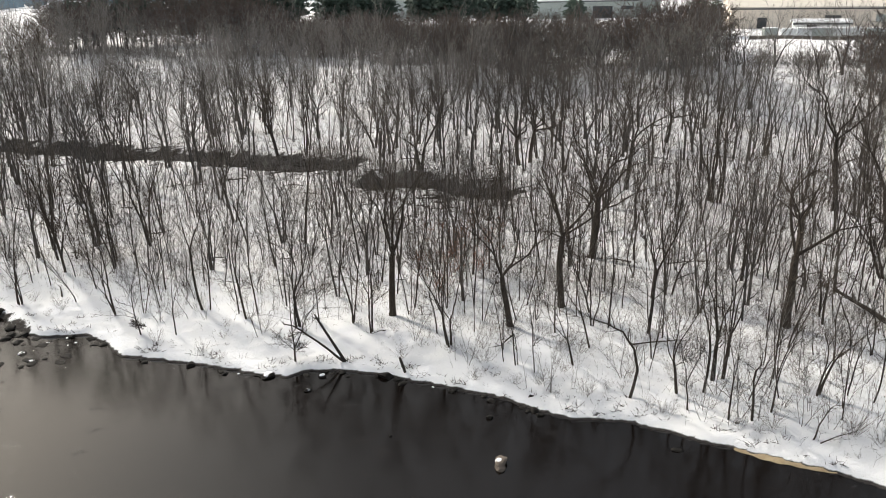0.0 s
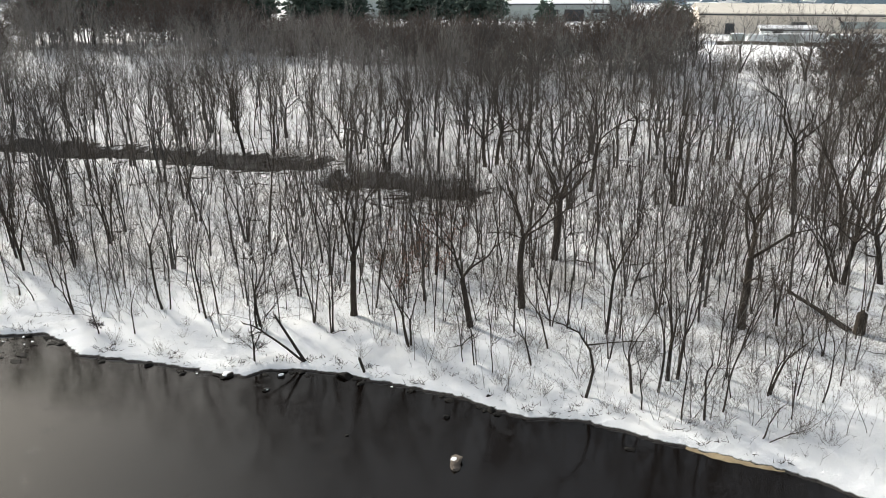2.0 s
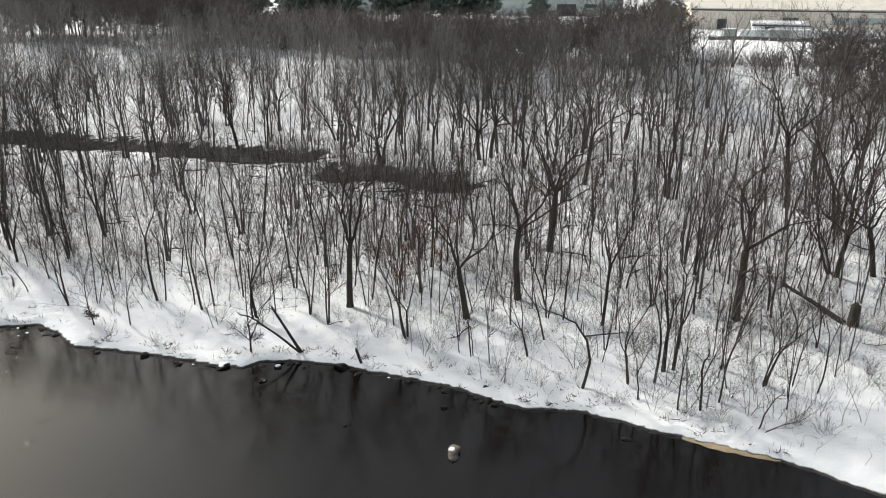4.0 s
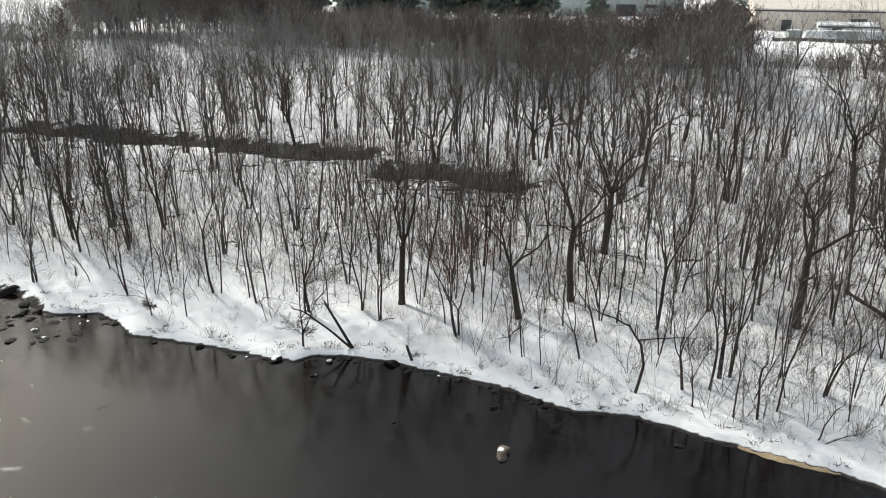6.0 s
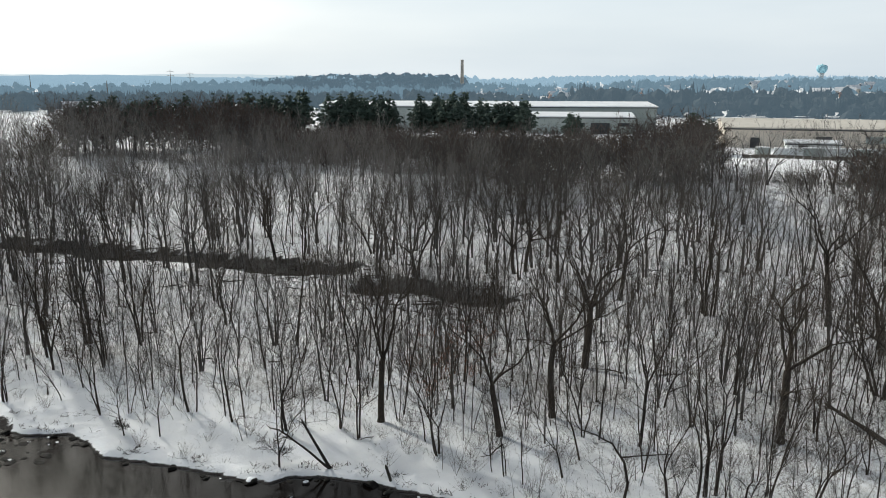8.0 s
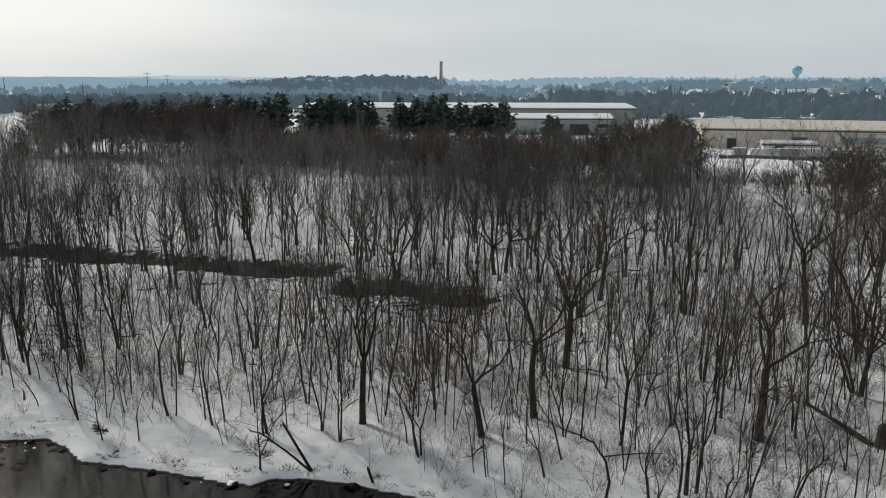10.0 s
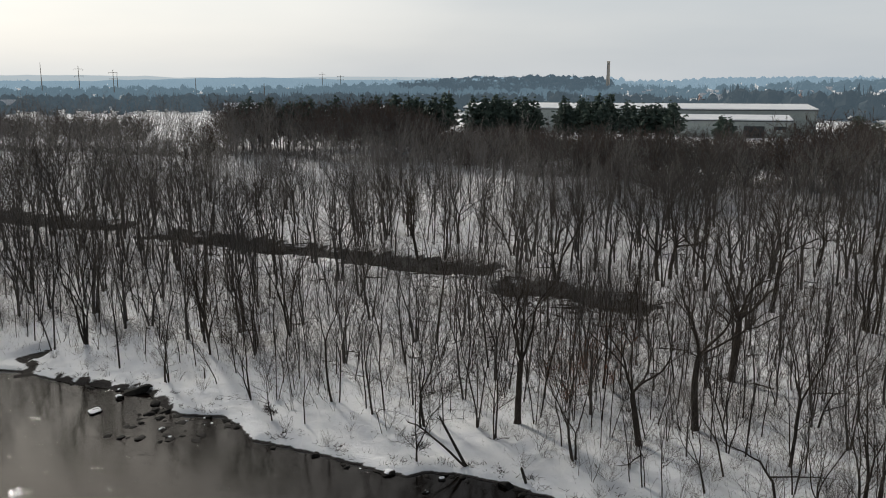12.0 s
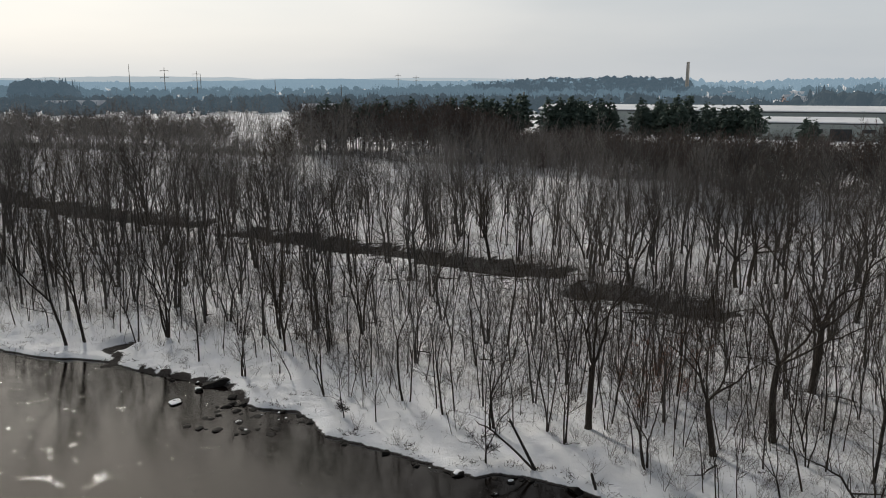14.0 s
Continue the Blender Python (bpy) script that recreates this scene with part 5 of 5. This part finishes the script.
tagged(stack, "tall buff brick factory chimney above the trees", "chimney")

tower = new("water_tower")
lathe("column", [(-30, 3.6), (0, 3.3), (17, 3.3), (21, 4.6)], 24, PALE_STEEL, tower)
lathe("tank", [(21, 4.7), (24, 7.6), (27, 8.4), (30.5, 8.4), (33, 6.5), (34, 2.0), (34.3, 1.0), (35.2, 1.0)], 28, TEAL, tower, "teal painted bulb tank")
tower.matrix_basis = pose(592, 1378, 53 - 34.5)
tagged(tower, "teal water tower on a pale column", "water tower")


def pylon(x, y, top, height, arms):
    """A steel power pole with crossarms and insulators."""
    root = new("power_pylon")
    tb = Tubes()
    tb.add([Vector((0, 0, -3)), Vector((0, 0, height * 0.5)), Vector((0, 0, height))], [0.75, 0.55, 0.3], 8)
    mesh_ob("mast", tb.v, tb.f, WEATHERED, root)
    for k in range(arms):
        z = height * (0.9 - 0.2 * k)
        boxed("crossarm", (-5.5, -0.25, z), (5.5, 0.25, z + 0.45), WEATHERED, root)
        for s in (-1, 1):
            tb = Tubes()
            tb.add([Vector((s * 5.2, 0, z)), Vector((s * 5.2, 0, z - 1.8))], [0.18, 0.18], 6)
            mesh_ob("insulator", tb.v, tb.f, PALE_STEEL, root)
    root.matrix_basis = pose(x, y, top - height, 0, 0, 28)
    return tagged(root, "tall dark power pylon with crossarms", "pylon", "power pylons")


pylon(-657, 1004, 47.8, 44, 2)
pylon(-622, 1026, 43.0, 40, 2)
for a, d, top in ((-43.0, 1150, 58), (-35.3, 1300, 53), (-39.3, 1000, 34), (-31.0, 1300, 38), (-26.3, 1300, 32), (-22.0, 900, 27), (-18.2, 1500, 42), (-17.0, 1500, 38), (-9.8, 430, 26)):
    x, y = d * math.sin(radians(a)), d * math.cos(radians(a))
    pylon(x, y, top, max(16, top - land(x, y)), 0 if d < 1400 else 2)


# ---------------------------------------------------------------- woods and hills of the distance
def dome_into(v, f, rng, c, r, h):
    """A rounded, uneven crown seen from far off."""
    b = len(v)
    w = rng.uniform(0, 1.2)
    for ring, (rr, zz) in enumerate(((1.0, 0.0), (0.72, 0.62))):
        for k in range(5):
            q = r * rr * rng.uniform(0.75, 1.25)
            v.append((c[0] + math.cos(w + k * 1.257) * q, c[1] + math.sin(w + k * 1.257) * q, c[2] + h * (zz + rng.uniform(-0.16, 0.16))))
    v.append((c[0], c[1], c[2] + h))
    for k in range(5):
        j = (k + 1) % 5
        f.append((b + k, b + j, b + 5 + j, b + 5 + k))
        f.append((b + 5 + k, b + 5 + j, b + 10))


def far_wood(label, bearings, dists, count, heights, mat, seed, cones=0.2, gaps=-0.5):
    """A belt of far trees: ragged tufts, thin at the edges, joined into one mass."""
    rng = random.Random(seed)
    v, f = [], []
    for _ in range(count):
        a = radians(rng.uniform(*bearings))
        d = rng.uniform(*dists)
        x, y = d * math.sin(a), d * math.cos(a)
        patch = noise.noise((x * 0.006, y * 0.006, seed))
        if patch < gaps:
            continue
        z = land(x, y) - 0.5
        h = rng.uniform(*heights) * (0.85 + 0.5 * max(0.0, patch))
        if rng.random() < cones:
            for k in range(6):
                u = k / 6
                clump_into(v, f, rng, (x, y, z + h * (0.15 + 0.85 * u)), h * 0.24 * (1.05 - u), h * 0.2, False)
        else:
            for k in range(3):
                w = rng.uniform(0, 6.3)
                r = h * 0.32 * rng.random()
                dome_into(v, f, rng, (x + math.cos(w) * r, y + math.sin(w) * r, z + h * rng.uniform(0.1, 0.55)), h * rng.uniform(0.22, 0.46), h * rng.uniform(0.32, 0.5))
        if d < 1500:
            for k in range(9):
                w, q = rng.uniform(0, 6.3), h * rng.uniform(0.05, 0.4)
                px, py, pz = x + math.cos(w) * q, y + math.sin(w) * q, z + h * rng.uniform(0.35, 0.75)
                i = len(v)
                v += [(px - 0.35, py, pz), (px + 0.35, py, pz), (px + math.cos(w) * h * 0.06, py, pz + h * rng.uniform(0.2, 0.42))]
                f.append((i, i + 1, i + 2))
    ob = mesh_ob("far_wood", v, f, mat)
    return tagged(ob, label, "woods", kind="stuff")


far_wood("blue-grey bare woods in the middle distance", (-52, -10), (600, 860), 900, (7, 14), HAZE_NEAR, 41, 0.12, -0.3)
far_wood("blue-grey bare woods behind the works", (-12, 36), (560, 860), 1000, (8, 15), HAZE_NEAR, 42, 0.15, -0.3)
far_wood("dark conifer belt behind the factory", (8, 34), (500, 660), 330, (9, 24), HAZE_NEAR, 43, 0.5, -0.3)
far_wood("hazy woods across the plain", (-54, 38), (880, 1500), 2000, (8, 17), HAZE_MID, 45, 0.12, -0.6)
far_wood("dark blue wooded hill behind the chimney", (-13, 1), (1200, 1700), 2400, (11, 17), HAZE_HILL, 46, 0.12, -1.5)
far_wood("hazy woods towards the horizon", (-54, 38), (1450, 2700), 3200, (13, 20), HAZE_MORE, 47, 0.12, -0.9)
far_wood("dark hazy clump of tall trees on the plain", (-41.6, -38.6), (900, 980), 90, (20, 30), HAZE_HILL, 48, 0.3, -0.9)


def hills():
    """Two ridges of pale hills that close the horizon."""
    n = 260
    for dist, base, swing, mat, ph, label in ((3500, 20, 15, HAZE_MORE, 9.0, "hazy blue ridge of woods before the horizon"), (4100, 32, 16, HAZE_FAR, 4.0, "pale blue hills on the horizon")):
        v, f = [], []
        for i in range(n + 1):
            a = radians(-75 + 135 * i / n)
            x, y = dist * math.sin(a), dist * math.cos(a)
            top = base + swing * (0.5 + noise.noise((i * 0.045, ph, 9.0))) + 4 * noise.noise((i * 0.3, ph, 3.0)) + 2.5 * noise.noise((i * 1.3, ph, 9.0))
            top *= 1 - 0.55 * smooth(-14, 2, -75 + 135 * i / n)
            v += [(x, y, -10), (x * 1.02, y * 1.02, top), (x * 1.06, y * 1.06, top - 4)]
        for i in range(n):
            for k in range(2):
                a = i * 3 + k
                f.append((a, a + 3, a + 4, a + 1))
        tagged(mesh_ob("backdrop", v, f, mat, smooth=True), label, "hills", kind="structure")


hills()


def house(x, y, turn, w, wall_mat):
    root = new("house")
    z = land(x, y)
    boxed("wall", (-w / 2, -4, -1), (w / 2, 4, 5), wall_mat, root)
    for s in (-1, 1):
        bm = bmesh.new()
        q = [(-w / 2 - 0.5, s * 4.6, 4.7), (w / 2 + 0.5, s * 4.6, 4.7), (w / 2 + 0.5, 0, 8.2), (-w / 2 - 0.5, 0, 8.2)]
        vs = [bm.verts.new(p) for p in q] + [bm.verts.new((p[0], p[1], p[2] + 0.4)) for p in q]
        bm.faces.new(vs[:4]); bm.faces.new(vs[4:][::-1])
        for i in range(4):
            j = (i + 1) % 4
            bm.faces.new((vs[i], vs[j], vs[4 + j], vs[4 + i]))
        bmesh.ops.recalc_face_normals(bm, faces=bm.faces)
        part("roof", bm, ROOF_SNOW, root, "snow-covered roof slope")
    for k in range(3):
        boxed("window", (-w / 2 + w * (0.2 + 0.3 * k) - 0.6, -4.06, 1.6), (-w / 2 + w * (0.2 + 0.3 * k) + 0.6, -3.98, 3.0), DARK_TRIM, root)
    root.matrix_basis = pose(x, y, z, 0, 0, turn)
    return tagged(root, "distant house with a snow-covered roof", "house", "hillside houses")


rng = random.Random(31)
for _ in range(26):
    a, d = radians(rng.uniform(2, 29)), rng.uniform(780, 1150)
    house(d * math.sin(a), d * math.cos(a), rng.uniform(-40, 40), rng.uniform(9, 20), rng.choice([WHITE_TANK, TAN_WALL, RED_BRICK]))
for a, d, w in ((4.0, 1180, 34), (7.5, 1150, 46), (-38.5, 690, 40), (-23.5, 560, 22)):
    house(d * math.sin(radians(a)), d * math.cos(radians(a)), -a, w, RED_BRICK if a > 0 else METAL_WALL)


# ---------------------------------------------------------------- rocks, logs and stumps by the river
def rock(x, y, size, seed, cap=False, flat=0.6, z=None, mat=None, cover=0.34):
    rng = random.Random(seed)
    root = new("boulder")
    bm = bmesh.new()
    bmesh.ops.create_icosphere(bm, subdivisions=3, radius=1.0)
    off = Vector((seed * 1.7, seed * 0.9, 0))
    cuts = [(Vector((rng.gauss(0, 1), rng.gauss(0, 1), rng.gauss(0.3, 0.8))).normalized(), rng.uniform(0.5, 0.85)) for _ in range(7)]
    for v in bm.verts:
        for way, far in cuts:
            over = v.co.dot(way) - far
            if over > 0:
                v.co -= way * over
        k = 1 + 0.28 * noise.noise(v.co * 1.1 + off) + 0.12 * noise.noise(v.co * 3.1 + off)
        v.co = Vector((v.co.x * k * size * 0.55, v.co.y * k * size * 0.42, v.co.z * k * size * 0.42 * flat))
    part("stone", bm, mat or ROCK, root)
    if cap:
        cb = bmesh.new()
        bmesh.ops.create_icosphere(cb, subdivisions=3, radius=1.0)
        for v in cb.verts:
            k = 1 + 0.28 * noise.noise(v.co * 1.1 + off) + 0.10 * noise.noise(v.co * 2.3 + off)
            up = max(v.co.z, -0.05)
            v.co = Vector((v.co.x * k * size * cover, v.co.y * k * size * cover * 0.76, (up * k * 0.2 * flat + 0.2 * flat) * size))
        part("snow_cap", cb, SNOWCAP, root, "rounded cap of snow")
    root.matrix_basis = pose(x, y, (size * 0.42 * flat * 0.25 if z is None else z), 0, 0, rng.uniform(0, 180))
    return tagged(root, "dark river boulder capped with snow" if cap else "dark wet boulder standing in the river", "rock", "river boulders")


rock(2.4, 49.0, 1.5, 1, True, 0.55, mat=DRY_ROCK, cover=0.26)
rock(2.0, 55.1, 0.6, 2)
rock(14.6, 50.4, 0.75, 3, False, 0.4)
rock(-12.2, 59.7, 0.6, 4, True)
rock(-11.4, 62.1, 0.8, 5, True)
rock(-5.2, 52.8, 0.3, 6)
rock(-47.3, 70.0, 1.6, 7, True, 0.3, cover=0.48)
rock(-47.0, 73.8, 1.3, 8, True, 0.5)
rock(-45.8, 75.9, 3.0, 9, False, 0.45)
rock(-42.4, 72.9, 1.3, 10, False, 0.45)
rock(-41.5, 71.3, 1.2, 11, False, 0.45)
rock(-40.4, 71.4, 0.9, 12)
rock(-6.1, 61.9, 1.5, 13, False, 0.5)
rock(-15.9, 62.3, 1.3, 14, True, 0.5)
rock(5.0, 57.7, 1.9, 15, False, 0.4)
rock(-23.0, 64.5, 1.0, 16, False, 0.5)
rng = random.Random(77)
for i in range(34):
    rock(rng.uniform(-43, -32), rng.uniform(64.5, 70.5), rng.uniform(0.35, 1.2), 100 + i, i % 9 == 4, rng.uniform(0.3, 0.5), -0.02)
for i in range(36):
    x = rng.uniform(-47, -33)
    rock(x, shore_y(x) - rng.uniform(0.2, 3.5), rng.uniform(0.2, 0.6), 300 + i, i % 11 == 3, rng.uniform(0.25, 0.45), -0.03)
for i in range(40):
    x = rng.uniform(-60, 8)
    rock(x, shore_y(x) - rng.uniform(0.0, 0.9), rng.uniform(0.3, 0.9), 200 + i, i % 13 == 5, rng.uniform(0.3, 0.55))


def log(x0, y0, z0, x1, y1, z1, r0, r1, seed, label, bend=0.25, stubs=3):
    """A lying or leaning trunk with broken side branches."""
    rng = random.Random(seed)
    root = new("log")
    a, b = Vector((x0, y0, z0)), Vector((x1, y1, z1))
    n = 8
    pts = [a.lerp(b, i / n) + Vector((rng.gauss(0, bend * 0.2), rng.gauss(0, bend * 0.2), bend * math.sin(math.pi * i / n))) for i in range(n + 1)]
    tb = Tubes()
    tb.add(pts, [r0 + (r1 - r0) * i / n for i in range(n)] + [0.0], 8)
    mesh_ob("stem", tb.v, tb.f, BARK, root, smooth=True)
    for _ in range(stubs):
        p, d = along(pts, rng.uniform(0.3, 0.9))
        q = sideways(rng, d, rng.uniform(0.5, 1.1), rng.uniform(0, 6.3))
        q.z = abs(q.z)
        tb = Tubes()
        ln = (b - a).length * rng.uniform(0.08, 0.22)
        tb.add([p, p + q * ln * 0.5, p + q * ln + Vector((0, 0, ln * 0.1))], [r1 * 0.8 + 0.01, r1 * 0.5, 0.0], 5)
        mesh_ob("branch_stub", tb.v, tb.f, BARK, root, smooth=True)
    return tagged(root, label, "log")


# two broken trunks leaning from one foot on the bank
log(-9.7, 64.2, 0.2, -12.2, 64.5, 4.7, 0.14, 0.08, 1, "broken leaning trunk rising from the snowy bank", 0.0, 2)
log(-9.9, 64.1, 0.2, -15.2, 64.6, 4.1, 0.11, 0.04, 2, "bent broken trunk leaning over the snowy bank", 0.55, 4)
log(-4.5, 62.0, 0.1, -5.0, 62.1, 1.7, 0.12, 0.12, 3, "short broken stump on the river's edge", 0.0, 0)
log(37.8, 66.6, 1.25, 34.8, 74.1, 2.4, 0.27, 0.12, 4, "fallen trunk lying slanted among the trees", 0.1, 6)
log(38.4, 66.3, 0.6, 38.5, 66.3, 3.4, 0.55, 0.42, 5, "thick broken stump beside the fallen trunk", 0.0, 2)
# sticks and fallen trunks in the hollows and on the snow
rng = random.Random(91)
for i in range(46):
    line = CHANNEL[1] if i % 5 < 3 else CHANNEL[2] if i % 5 == 3 else CHANNEL[0]
    k = rng.randrange(len(line) - 1)
    u = rng.random()
    x = line[k][0] * (1 - u) + line[k + 1][0] * u + rng.uniform(-3, 3)
    y = line[k][1] * (1 - u) + line[k + 1][1] * u + rng.uniform(-5, 4)
    a = rng.uniform(-0.7, 0.9)
    ln = rng.uniform(3, 8)
    x1, y1 = x + math.cos(a) * ln, y + math.sin(a) * ln
    log(x, y, land(x, y) + 0.15, x1, y1, land(x1, y1) + rng.uniform(0.1, 0.7), 0.11, 0.05, 300 + i, "weathered fallen trunk in the dark hollow", 0.1, 2)
for i in range(7):
    x = rng.uniform(-80, 40)
    y = shore_y(x) + rng.uniform(12, 48)
    a = rng.uniform(-0.6, 0.6)
    ln = rng.uniform(2, 6)
    x1, y1 = x + math.cos(a) * ln, y + math.sin(a) * ln
    log(x, y, land(x, y) + 0.06, x1, y1, land(x1, y1) + 0.08, 0.07, 0.03, 400 + i, "fallen branch lying on the snow", 0.1, 3)


def shore_ice():
    """A stained ledge of ice along the waterline."""
    rng = random.Random(3)
    n = 40
    inner, outer = [], []
    for i in range(n + 1):
        u = i / n
        x = 18.6 + 6.2 * u
        y = shore_y(x) + 0.25
        w = (0.2 + 0.5 * math.sin(math.pi * min(1.0, u * 1.05)) ** 0.7) * (0.85 + 0.3 * noise.noise((x * 1.3, 0.0, 6.0)))
        inner.append((x, y))
        outer.append((x - w * 0.6, y - w * 0.85))
    v, f = [], []
    for (a, b), (c, d) in zip(inner, outer):
        v += [(a, b, 0.10), (c, d, 0.035), (c, d, -0.05)]
    for i in range(n):
        k = i * 3
        f += [(k, k + 1, k + 4, k + 3), (k + 1, k + 2, k + 5, k + 4)]
    tagged(mesh_ob("shore_ice", v, f, TAN_ICE, smooth=False), "tan stained ledge of ice along the snowy shore", "ice", kind="structure")


shore_ice()
